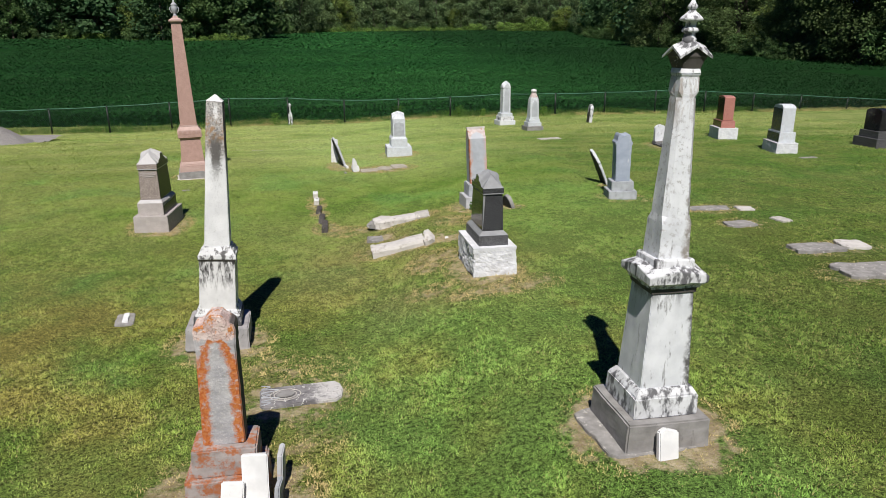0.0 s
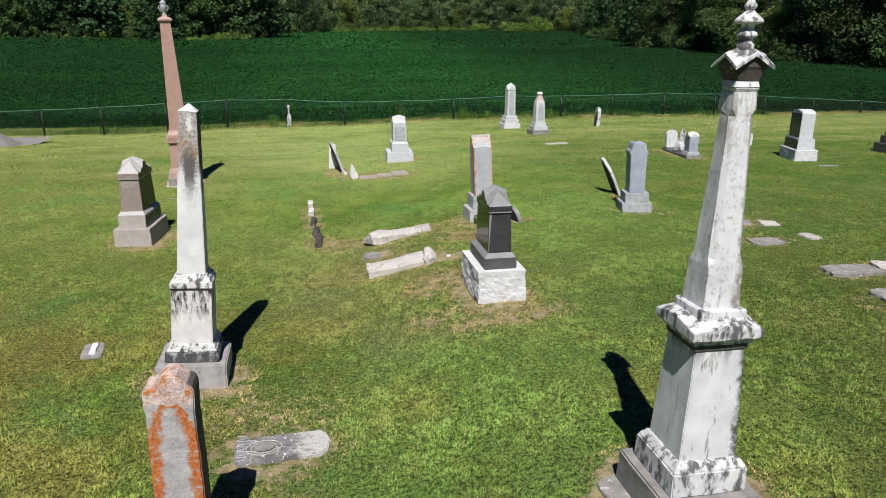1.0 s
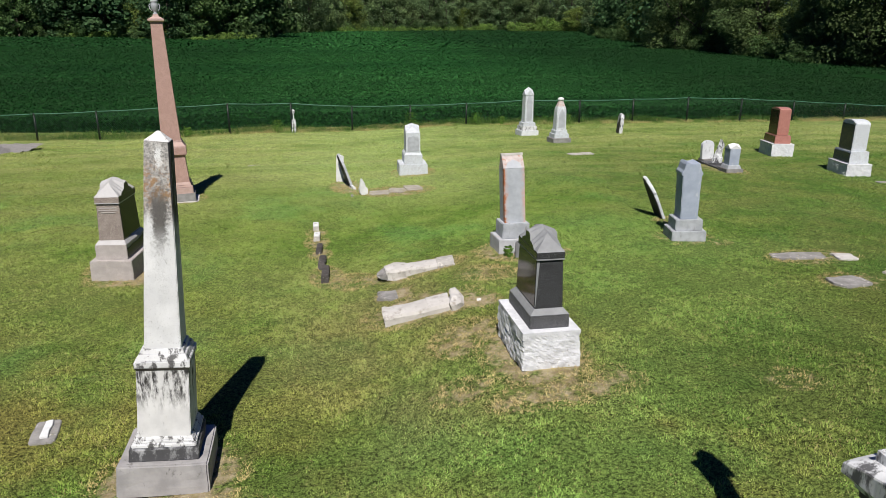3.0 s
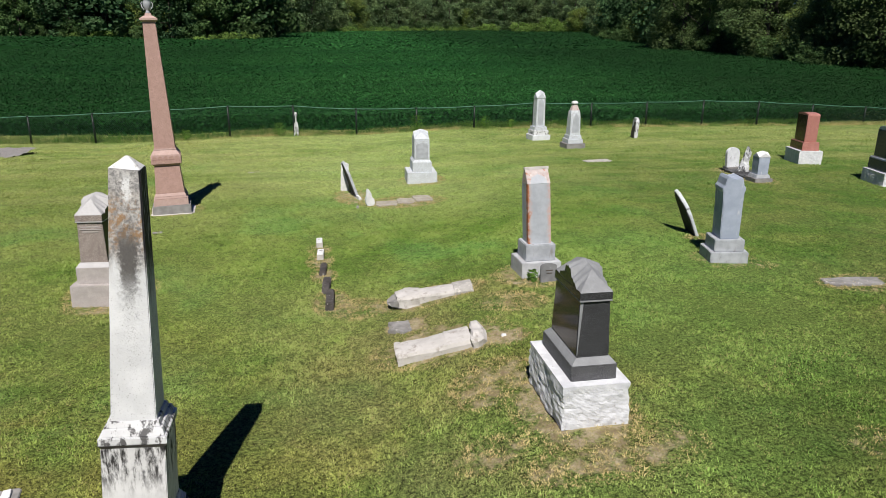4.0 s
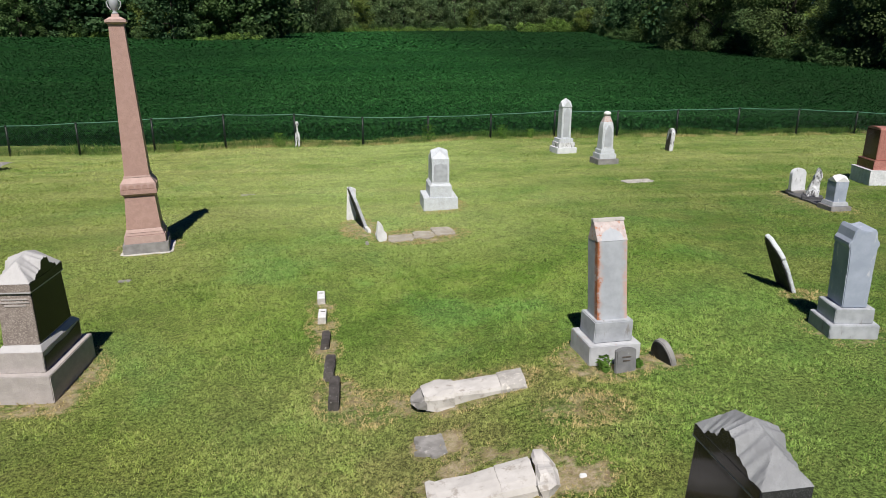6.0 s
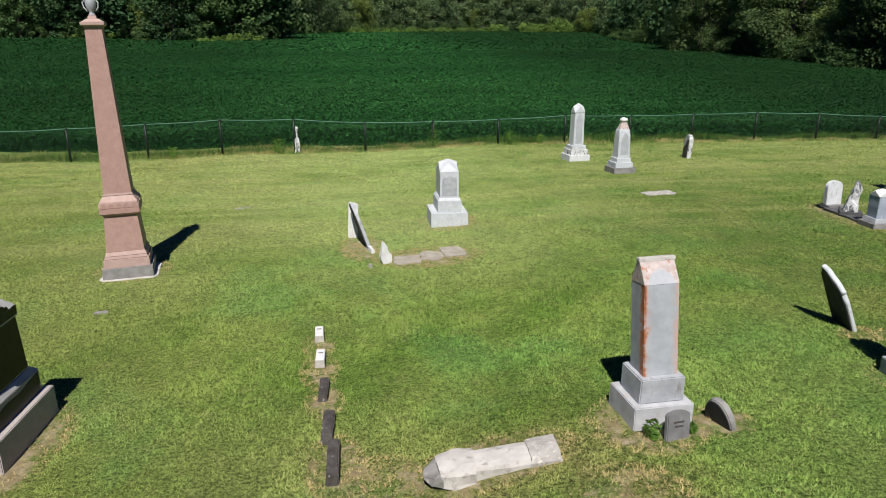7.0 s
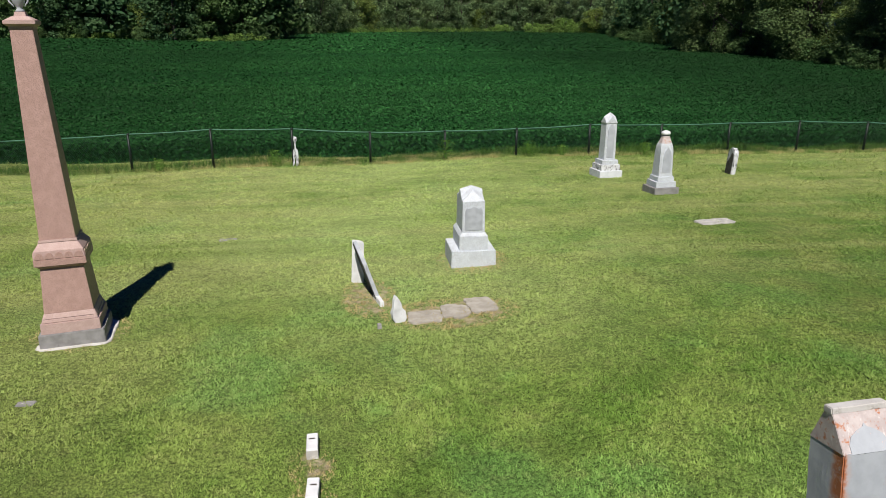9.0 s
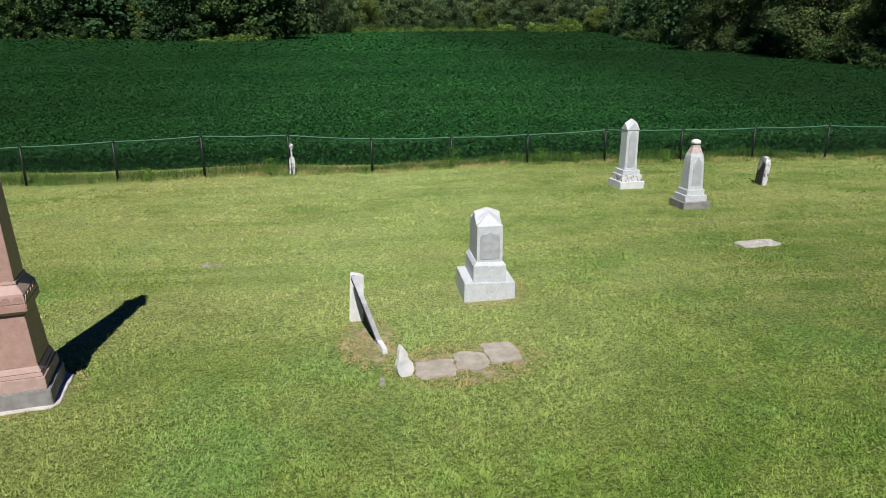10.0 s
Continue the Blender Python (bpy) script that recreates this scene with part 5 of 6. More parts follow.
# ---- gabled granite monuments ----
def gabled_monument(name, x, y, label, base, ped, die, heights, mats, yaw=0.0, rock=False, lean=(0, 0), roof_wave=1.0, polish=None, taper=0.9):
    """base, ped, die: (width, depth). heights: base, pedestal, die, cap edge, peak."""
    hb, hp, hd, hc, ht = heights
    m_base, m_ped, m_die, m_head = mats
    ob = thing(name, x, y, label, "gravestone", yaw, lean, 0.02)
    part("base", rock_block(*base, 0, hb, 0.028) if rock else block(*base, 0, hb, base[0] * 0.98, base[1] * 0.99, 0.012, 0.003), m_base, ob, "rock-faced pale base" if rock else "dressed stone base")
    part("pedestal", block(*ped, hb - 0.002, hp - 0.055, bev=0.008, worn=0.002), m_ped, ob)
    # slope takes the head's lighter stone, painting in the sun on it
    part("sloped_top", block(ped[0] * 0.995, ped[1] * 0.995, hp - 0.056, hp, die[0] * 1.05, die[1] * 1.03, 0.004, 0.002), m_head, ob, "paler sloping top of the pedestal")
    part("die", block(die[0], die[1], hp - 0.002, hd, die[0] * taper, die[1] * (0.3 + 0.7 * taper), 0.006, 0.0, 0), m_die, ob)
    part("cap_edge", block(die[0] * 0.98, die[1] * 0.98, hd + 0.008, hc, bev=0.006, worn=0.001, cuts=2), m_die, ob)
    part("band", block(die[0] * 0.99, die[1] * 0.99, hd - 0.004, hd + 0.01, bev=0.002, worn=0, cuts=0), m_head, ob, "pale incised line")
    part("head", gabled_head(die[0] * 0.98, die[1] * 0.98, hc - 0.001, ht, roof_wave), (m_head, polish or m_die), ob, "rough gabled head with scalloped edges")
    return ob


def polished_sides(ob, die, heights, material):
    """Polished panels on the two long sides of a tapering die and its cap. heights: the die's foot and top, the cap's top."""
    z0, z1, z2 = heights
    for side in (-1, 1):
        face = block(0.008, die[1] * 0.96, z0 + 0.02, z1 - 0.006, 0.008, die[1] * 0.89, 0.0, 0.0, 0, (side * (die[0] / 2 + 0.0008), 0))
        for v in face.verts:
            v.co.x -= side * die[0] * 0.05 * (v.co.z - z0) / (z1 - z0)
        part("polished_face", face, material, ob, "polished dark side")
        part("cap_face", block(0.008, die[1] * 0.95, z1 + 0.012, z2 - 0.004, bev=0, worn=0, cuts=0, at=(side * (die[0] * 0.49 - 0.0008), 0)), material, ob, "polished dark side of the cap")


blk = gabled_monument("black_granite_monument", 2.30, 7.71, "black granite monument with a gabled top on a white rock-faced base", (0.62, 0.97), (0.42, 0.79), (0.30, 0.67), (0.42, 0.62, 1.14, 1.22, 1.43), (ROCK_WHITE, BLACK_CUT, BLACK_MATT, FROST), 1, True, polish=BLACK)
polished_sides(blk, (0.30, 0.67), (0.62, 1.14, 1.22), BLACK)
# pale wedge puts the sun on the front chamfer into the colour
strip = bmesh.new()
q = [strip.verts.new(v) for v in ((-0.149, -0.3355, 0.64), (-0.144, -0.3355, 0.64), (-0.108, -0.3135, 1.125), (-0.137, -0.3135, 1.125), (-0.149, -0.325, 0.64), (-0.144, -0.325, 0.64), (-0.108, -0.303, 1.125), (-0.137, -0.303, 1.125))]
for f in ((0, 1, 2, 3), (1, 5, 6, 2), (4, 0, 3, 7), (3, 2, 6, 7)):
    strip.faces.new([q[k] for k in f])
part("edge_strip", strip, FROST, blk, "pale strip painting a sunlit front edge")
brn = gabled_monument("brown_granite_monument", -3.22, 12.40, "brown-grey granite monument with a gabled top on stepped grey bases", (0.64, 1.12), (0.47, 0.94), (0.37, 0.78), (0.33, 0.62, 1.20, 1.30, 1.55), (BROWN_CUT, BROWN_CUT, BROWN, PALE_CUT), -4, polish=BROWN_SHADED)
# polished panels that also carry the painted shade of the sides
polished_sides(brn, (0.37, 0.78), (0.62, 1.20, 1.30), BROWN_SHADED)
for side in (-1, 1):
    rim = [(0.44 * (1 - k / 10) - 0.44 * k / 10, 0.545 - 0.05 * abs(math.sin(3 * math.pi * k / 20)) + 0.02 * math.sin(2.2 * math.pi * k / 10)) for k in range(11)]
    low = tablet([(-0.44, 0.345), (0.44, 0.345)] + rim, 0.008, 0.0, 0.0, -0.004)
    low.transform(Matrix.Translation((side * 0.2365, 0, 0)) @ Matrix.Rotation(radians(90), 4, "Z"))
    part("pedestal_face", low, BROWN_SHADED, brn, "polished side with painted shade and a wavy upper edge")
for k, (w, z) in enumerate(((0.26, 1.13), (0.29, 1.095), (0.22, 1.06))):
    part("inscription_bar", block(w, 0.006, z - 0.008, z + 0.008, bev=0, worn=0, cuts=0, at=(0, -0.372 - 0.001 * k)), BROWN_CUT, brn, "worn line of engraved writing")
pale = gabled_monument("pale_granite_monument", 2.44, 20.15, "light grey granite monument with a gabled top on two steps", (0.79, 0.86), (0.50, 0.78), (0.395, 0.69), (0.31, 0.62, 1.12, 1.17, 1.39), (LIGHT_GRANITE, LIGHT_GRANITE, LIGHT_GRANITE, LIGHT_GRANITE), -1, False, taper=0.985)
part("face_panel", tablet([(-0.155, 0.66), (0.155, 0.66), (0.152, 1.00), (0.12, 1.06), (0.08, 1.045), (0.0, 1.085), (-0.08, 1.045), (-0.12, 1.06), (-0.152, 1.00)], 0.012, 0.002, 0.0, -0.351), GREY_TOP, pale, "darker dressed face with cut corners")


# ---- the pink granite column ----
def scallops(w, z0, z1, n=5, out=0.012):
    """A row of rounded scallops on each of the four sides of a ledge."""
    bm = bmesh.new()
    r = w / n / 2
    for side in range(4):
        for k in range(n):
            x = -w / 2 + (2 * k + 1) * r
            o = [(x + r * 0.94 * math.cos(a), z0 + (z1 - z0) * math.sin(a)) for a in [math.pi * i / 8 for i in range(9)]]
            s = tablet(o, 0.02, 0.0, 0.0, -w / 2 - out)
            s.transform(Matrix.Rotation(side * math.pi / 2, 4, "Z"))
            add(bm, s)
    return bm


stepped("pink_granite_column", -3.385, 17.67, "tall pink granite obelisk with a moulded ledge, cap and stone urn", "gravestone", [
    ("base", block(0.78, 0.76, 0.0, 0.22, 0.77, 0.75, 0.012, 0.004), CONCRETE, "grey stone base"),
    ("plinth", add(block(0.70, 0.70, 0.218, 0.36, 0.69, 0.69, 0.008, 0.002), add(block(0.66, 0.66, 0.36, 0.41, 0.64, 0.64, 0.012, 0.001), block(0.64, 0.64, 0.41, 0.48, 0.585, 0.585, 0.01, 0.001))), PINK_CUT, "moulded pink plinth"),
    ("die", block(0.58, 0.58, 0.478, 1.06, 0.50, 0.50, 0.006, 0.0, 2), PINK),
    ("cove", block(0.48, 0.48, 1.055, 1.11, 0.57, 0.57, 0.004, 0.001, 1), PINK),
    ("ledge", block(0.60, 0.60, 1.108, 1.20, 0.60, 0.60, 0.01, 0.001), PINK, "projecting pink ledge"),
    ("rim", add(block(0.585, 0.585, 1.198, 1.305, 0.57, 0.57, 0.006, 0.001), block(0.57, 0.57, 1.30, 1.40, 0.44, 0.44, 0.01, 0.002)), PINK_CUT, "pale sloping rim"),
    ("scallops", scallops(0.56, 1.205, 1.285, 5, 0.018), PINK, "row of rounded scallops"),
    ("collar", block(0.45, 0.45, 1.398, 1.43, 0.44, 0.44, 0.006, 0.001, 1), PINK_CUT),
    ("shaft", block(0.415, 0.415, 1.428, 3.96, 0.240, 0.240, 0.006, 0.0, 4), PINK, "tapering polished pink shaft"),
    ("cap", add(block(0.26, 0.26, 3.958, 3.985, 0.26, 0.26, 0.006, 0.001), add(block(0.26, 0.26, 3.985, 4.01, 0.33, 0.33, 0.004, 0.001, 1), add(block(0.335, 0.335, 4.01, 4.055, 0.335, 0.335, 0.006, 0.001), block(0.31, 0.31, 4.055, 4.10, 0.17, 0.17, 0.006, 0.001)))), PINK_CUT, "stepped pink cap"),
    ("urn_foot", block(0.13, 0.13, 4.098, 4.15, 0.11, 0.11, 0.006, 0.001), PINK_CUT),
    ("urn", turned([(0.05, 4.148), (0.045, 4.17), (0.028, 4.19), (0.04, 4.21), (0.062, 4.25), (0.078, 4.31), (0.074, 4.36), (0.062, 4.39), (0.078, 4.41), (0.078, 4.425), (0.046, 4.45), (0.02, 4.48), (0.024, 4.51), (0.008, 4.53)], 20), GREY_TOP, "pale grey stone urn"),
    ("urn_handle", tablet([(0.055, 4.20), (0.105, 4.26), (0.118, 4.34), (0.078, 4.38), (0.078, 4.36), (0.10, 4.33), (0.09, 4.27), (0.058, 4.225)], 0.025, 0.004, 0.0), GREY_TOP),
    ("urn_handle", tablet([(-0.055, 4.20), (-0.105, 4.26), (-0.118, 4.34), (-0.078, 4.38), (-0.078, 4.36), (-0.10, 4.33), (-0.09, 4.27), (-0.058, 4.225)][::-1], 0.025, 0.004, 0.0), GREY_TOP)],
    yaw=10, lean=(-0.9, 0))

lying("footing", -3.37, 17.66, 0.93, 0.90, 0.018, "thin pale concrete footing under a column's base", FALLEN, 10, worn=0.03)

# ---- grey headstone with pink lichen, small stones beside it ----
roof = [(-0.134, 1.33), (0.134, 1.33), (0.024, 1.54), (-0.024, 1.54)]
head = tablet(roof, 0.340, 0.003, 0.003)
head.transform(Matrix.Rotation(radians(90), 4, "Z"))
arched = tablet([(-0.122, 0.003), (0.122, 0.003), (0.122, 0.05), (0.10, 0.095), (0.055, 0.125), (0.015, 0.14), (0.0, 0.16), (-0.015, 0.14), (-0.055, 0.125), (-0.10, 0.095), (-0.122, 0.05)], 0.008, 0.0, 0.0)
for v in arched.verts:
    v.co = Vector((v.co.x, -0.134 + 0.464 * v.co.z + 0.886 * v.co.y, 1.33 + 0.886 * v.co.z - 0.464 * v.co.y))
lip = block(0.36, 0.065, 1.525, 1.565, bev=0.008, worn=0.004)
gabled = stepped("gabled_headstone", 3.003, 11.40, "grey marble headstone with a gabled top and pink lichen edges", "gravestone", [
    ("base", block(0.59, 0.54, 0.0, 0.245, 0.585, 0.535, 0.012, 0.004), LICHEN_BASE, "stone base with rusty lichen"),
    ("plinth", block(0.445, 0.40, 0.243, 0.489, 0.44, 0.395, 0.015, 0.004), GREY_TOP, "grey plinth"),
    ("tablet", block(0.342, 0.27, 0.455, 1.345, 0.336, 0.266, 0.01, 0.003, 6), LICHEN_FAINT),
    ("head", head, LICHEN_HEAD, "gabled head with pink lichen"), ("arched_panel", arched, BLUE_PALE, "grey pointed-arch panel"), ("ridge", lip, FALLEN, "white ridge stone")], yaw=2.8)
# the upper stone is tilted back to fit the camera's view
for ob in gabled.children:
    if ob.name.split(".")[0] in ("tablet", "head"):
        ob.matrix_basis = pose(0, 0, 0.489) @ pose(0, 0, 0, -6.9, -1.0, 0) @ pose(0, 0, -0.489)
stepped("small_tablet", 3.06, 10.95, "small dark grey tablet leaning against a headstone's base", "gravestone", [("tablet", tablet(arch(0.25, 0, 0.24, 0.28, 8), 0.05), SLATE)], yaw=12, lean=(2, -10))
# the dark layer on the marker's far side is painted shade
stepped("half_round_marker", 3.60, 11.14, "small half-round grey marker standing in bare soil", "gravestone", [("tablet", tablet(arch(0.32, -0.02, 0.05, 0.28, 12), 0.075), CONCRETE), ("dark_face", tablet(arch(0.30, -0.02, 0.045, 0.265, 12), 0.016, 0.004, 0.003, 0.03), SHADED_FACE, "blackened weathered face")], yaw=106, lean=(-14, 0))

# ---- blue-grey headstone, leaning slab ----
stepped("shouldered_headstone", 6.10, 11.58, "blue-grey marble headstone with cut shoulders on two steps", "gravestone", [
    ("base", block(0.57, 0.52, 0.0, 0.205, bev=0.012, worn=0.005), GREY_TOP, "grey stone base"),
    ("plinth", block(0.45, 0.43, 0.203, 0.395, bev=0.012, worn=0.004), GREY_TOP, "grey plinth"),
    ("tablet", tablet([(-0.142, 0.393), (0.142, 0.393), (0.150, 0.78), (0.146, 0.80), (0.156, 1.12), (0.172, 1.15), (0.170, 1.185), (0.142, 1.225), (0.124, 1.31), (0.100, 1.352), (0.055, 1.338), (0.0, 1.325), (-0.055, 1.345), (-0.095, 1.362), (-0.120, 1.32), (-0.142, 1.225), (-0.170, 1.185), (-0.172, 1.15), (-0.156, 1.12), (-0.146, 0.80), (-0.150, 0.78)], 0.36, 0.010, 0.003), BLUE_GREY)], yaw=-11, lean=(-1.5, 0))
# dark layer on the overhanging side: shade put into the colour
stepped("leaning_headstone", 6.42, 13.1, "thin dark-faced marble headstone leaning steeply in the grass", "gravestone", [("tablet", tablet([(-0.20, -0.1), (0.20, -0.1), (0.205, 0.4), (0.20, 0.74), (0.15, 0.86), (0.05, 0.81), (0.0, 0.76), (-0.10, 0.68), (-0.16, 0.57), (-0.15, 0.53), (-0.185, 0.42)], 0.055, 0.008, 0.012), LIGHT_GRANITE), ("dark_face", tablet([(-0.19, -0.1), (0.19, -0.1), (0.195, 0.4), (0.19, 0.72), (0.14, 0.835), (0.05, 0.785), (0.0, 0.735), (-0.09, 0.66), (-0.15, 0.55), (-0.14, 0.51), (-0.175, 0.42)], 0.016, 0.004, 0.006, 0.024), SHADED_FACE, "blackened weathered face")], yaw=86, lean=(-24, 0))

# ---- broken white headstones, stump and slab ----
stepped("white_tablet", 0.40, 19.38, "upright white marble tablet in bare soil", "gravestone", [("tablet", tablet([(-0.10, -0.05), (0.10, -0.05), (0.10, 0.70), (0.03, 0.73), (-0.09, 0.74)], 0.09), CLEAN)], yaw=0, lean=(2, 0))
# here too a dark layer paints the shaded face
stepped("leaning_tablet", 0.66, 18.85, "thin marble tablet leaning against another, one face's shade painted in", "gravestone", [("tablet", tablet([(-0.42, -0.05), (0.42, -0.05), (0.42, 0.55), (0.34, 0.82), (0.1, 0.88), (-0.1, 0.80), (-0.3, 0.60)], 0.06), GREY_TOP), ("dark_face", tablet([(-0.41, -0.05), (0.40, -0.05), (0.405, 0.55), (0.33, 0.80), (0.1, 0.855), (-0.1, 0.775), (-0.29, 0.58)], 0.014, 0.004, 0.004, 0.026), SHADED_FACE, "blackened weathered face")], yaw=97, lean=(-18, 0))
stepped("white_edge_piece", 0.70, 18.40, "white broken marble edge at a leaning tablet's foot", "stone fragment", [("piece", block(0.07, 0.42, -0.02, 0.09, 0.06, 0.40, 0.01, 0.006), CLEAN)], yaw=12)
# dark plate behind the stump paints its shaded side
stepped("broken_stump", 0.93, 17.55, "white broken marble stump tilted in the ground", "gravestone", [("piece", tablet([(-0.02, -0.05), (0.07, -0.04), (0.115, 0.08), (0.10, 0.17), (0.055, 0.22), (0.045, 0.31), (-0.01, 0.42), (-0.045, 0.36), (-0.07, 0.24), (-0.10, 0.17), (-0.085, 0.08)], 0.11, 0.008, 0.012), CLEAN), ("dark_side", tablet([(-0.06, -0.05), (0.06, -0.05), (0.05, 0.13), (-0.05, 0.16)], 0.02, 0.003, 0.004, 0.05), SHADED_FACE, "blackened back")], yaw=14, lean=(-4, 0))
for sx, sy, sw, sd, turn in ((1.32, 17.62, 0.52, 0.48, 3), (1.78, 17.74, 0.44, 0.52, -3), (2.20, 17.88, 0.46, 0.58, 5)):
    lying("ground_slab", sx, sy, sw, sd, 0.022, "pale flat concrete slab level with the grass", SANDY, turn, worn=0.085)
stepped("stone_bit", 0.65, 17.4, "small pale stone fragment in the grass", "stone fragment", [("piece", block(0.08, 0.2, -0.02, 0.06, 0.05, 0.12, 0.01, 0.01), FLUSH)])


# ---- fallen shafts ----
def broken_bar(levels, seed, amp=0.018):
    """A lying bar along x with a rounded upper side: levels of (x, half width, height); broken unevenly."""
    bm = bmesh.new()
    rings = []
    for x, h, t in levels:
        rings.append([bm.verts.new((x + 0.02 * noise.noise(Vector((x * 3, y * 7, z * 9 + seed))), y * h, z * t)) for y, z in ((-1.0, -0.5), (-1.03, 0.6), (-0.94, 0.9), (-0.5, 1.0), (0, 1.02), (0.5, 1.0), (0.94, 0.9), (1.03, 0.6), (1.0, -0.5))])
    for a, b in zip(rings, rings[1:]):
        for k in range(9):
            bm.faces.new((a[k], a[(k + 1) % 9], b[(k + 1) % 9], b[k]))
    bm.faces.new(rings[0][::-1])
    bm.faces.new(rings[-1])
    bmesh.ops.subdivide_edges(bm, edges=[e for e in bm.edges if e.calc_length() > 0.1], cuts=2, use_grid_fill=True)
    wear(bm, amp, 7.0, seed)
    return bm


def fallen_shafts():
    ob = thing("fallen_shaft", 1.23, 9.44, "broken white marble shaft lying on bare grass", "stone fragment", -2, (-10, 0), 0.0, z=-0.205)
    part("shaft", broken_bar([(-0.40, 0.175, 0.12), (-0.1, 0.18, 0.125), (0.2, 0.19, 0.135), (0.42, 0.20, 0.14)], 4.0, 0.012), FALLEN, ob)
    part("end_band", broken_bar([(-0.47, 0.185, 0.135), (-0.43, 0.19, 0.14), (-0.395, 0.18, 0.13)], 9.0, 0.006), FALLEN, ob, "moulded band at the shaft's end")
    part("broken_edge", broken_bar([(0.12, 0.195, 0.142), (0.24, 0.20, 0.147), (0.415, 0.205, 0.152)], 14.0, 0.008), FALLEN, ob, "thicker broken part of the shaft")
    ob2 = thing("broken_capstone", 1.72, 9.40, "broken white marble cap lying beside its shaft", "stone fragment", -12, (-9, 0), 0.0, z=-0.115)
    part("cap", broken_bar([(-0.08, 0.21, 0.15), (-0.05, 0.25, 0.18), (0.02, 0.24, 0.19), (0.07, 0.20, 0.15), (0.10, 0.14, 0.10)], 21.0, 0.035), FALLEN, ob2)
    ob3 = thing("fallen_shaft", 1.42, 11.02, "grey-white broken marble shaft sunk in the grass", "stone fragment", -3, (-6, 0), 0.0, z=-0.14)
    part("shaft", broken_bar([(-0.20, 0.14, 0.10), (0.1, 0.145, 0.105), (0.30, 0.15, 0.11)], 31.0, 0.012), FALLEN, ob3)
    part("carved_end", broken_bar([(0.295, 0.16, 0.125), (0.40, 0.17, 0.13), (0.56, 0.175, 0.13)], 35.0, 0.008), GREY_PALE, ob3, "grey carved end block")
    part("end_block", broken_bar([(-0.50, 0.15, 0.10), (-0.36, 0.18, 0.13), (-0.19, 0.175, 0.125)], 41.0, 0.022), FALLEN, ob3, "thick white end block")
    part("broken_end", broken_bar([(-0.62, 0.06, 0.015), (-0.56, 0.13, 0.045), (-0.48, 0.17, 0.065)], 47.0, 0.03), FLUSH, ob3, "crumbled grey end")
    lying("ground_slab", 1.03, 10.28, 0.60, 0.42, 0.003, "ash-grey crumbled stone level with the soil", FLUSH, 9, worn=0.14)
    stepped("stone_chip", 2.0, 9.30, "small white stone chip on bare soil", "stone fragment", [("piece", block(0.07, 0.05, 0, 0.045, 0.05, 0.03, 0.01, 0.006), CLEAN)])


fallen_shafts()

# ---- the row of small markers ----
ROW = "row of small footstones"
stepped("footstone", -0.17, 14.42, "small white marble footstone in a row", "gravestone", [("stone", block(0.115, 0.30, -0.03, 0.115, 0.112, 0.292, 0.003, 0.003), GREY_PALE), ("top", block(0.112, 0.292, 0.114, 0.135, 0.10, 0.275, 0.006, 0.003), CLEAN, "bright white top")], yaw=1, group=ROW, lean=(-1, 0))
stepped("footstone", -0.15, 13.70, "small white and grey marble footstone in a row", "gravestone", [("stone", block(0.115, 0.30, -0.03, 0.11, 0.112, 0.285, 0.003, 0.003), GREY_PALE), ("top", block(0.112, 0.285, 0.109, 0.13, 0.10, 0.265, 0.006, 0.003), CLEAN, "bright white top")], yaw=-2, group=ROW, lean=(2, 0))
stepped("footstone", -0.10, 12.92, "small blackened footstone tilted in a row", "gravestone", [("stone", block(0.12, 0.42, -0.05, 0.11, 0.10, 0.40, 0.02, 0.012), DARK_OLD)], yaw=-3, group=ROW, lean=(3, 0))
stepped("footstone", -0.05, 12.16, "blackened old footstone in a row", "gravestone", [("stone", block(0.12, 0.62, -0.05, 0.11, 0.12, 0.48, 0.02, 0.012), DARK_OLD)], yaw=-3, group=ROW, lean=(3, 0))
stepped("footstone", 0.0, 11.52, "blackened old footstone with pale spots in a row", "gravestone", [("stone", block(0.125, 0.60, -0.05, 0.13, 0.11, 0.58, 0.02, 0.012), DARK_OLD)], yaw=-2, group=ROW, lean=(3, 0))

for stone_ob, bars in ((bpy.data.objects["footstone"], ((0.0, 0.04, 0.136),)), (bpy.data.objects["footstone.001"], ((0.005, 0.03, 0.131),))):
    for bx, by, bz in bars:
        part("inscription_bar", block(0.055, 0.02, bz - 0.004, bz + 0.0015, bev=0, worn=0, cuts=0, at=(bx, by)), INK, stone_ob, "worn engraved letters")
for k, (w, z) in enumerate(((0.11, 0.18), (0.09, 0.14))):
    part("inscription_bar", block(w, 0.006, z - 0.007, z + 0.007, bev=0, worn=0, cuts=0, at=(0, -0.0255)), INK, bpy.data.objects["small_tablet"], "worn line of engraved writing")

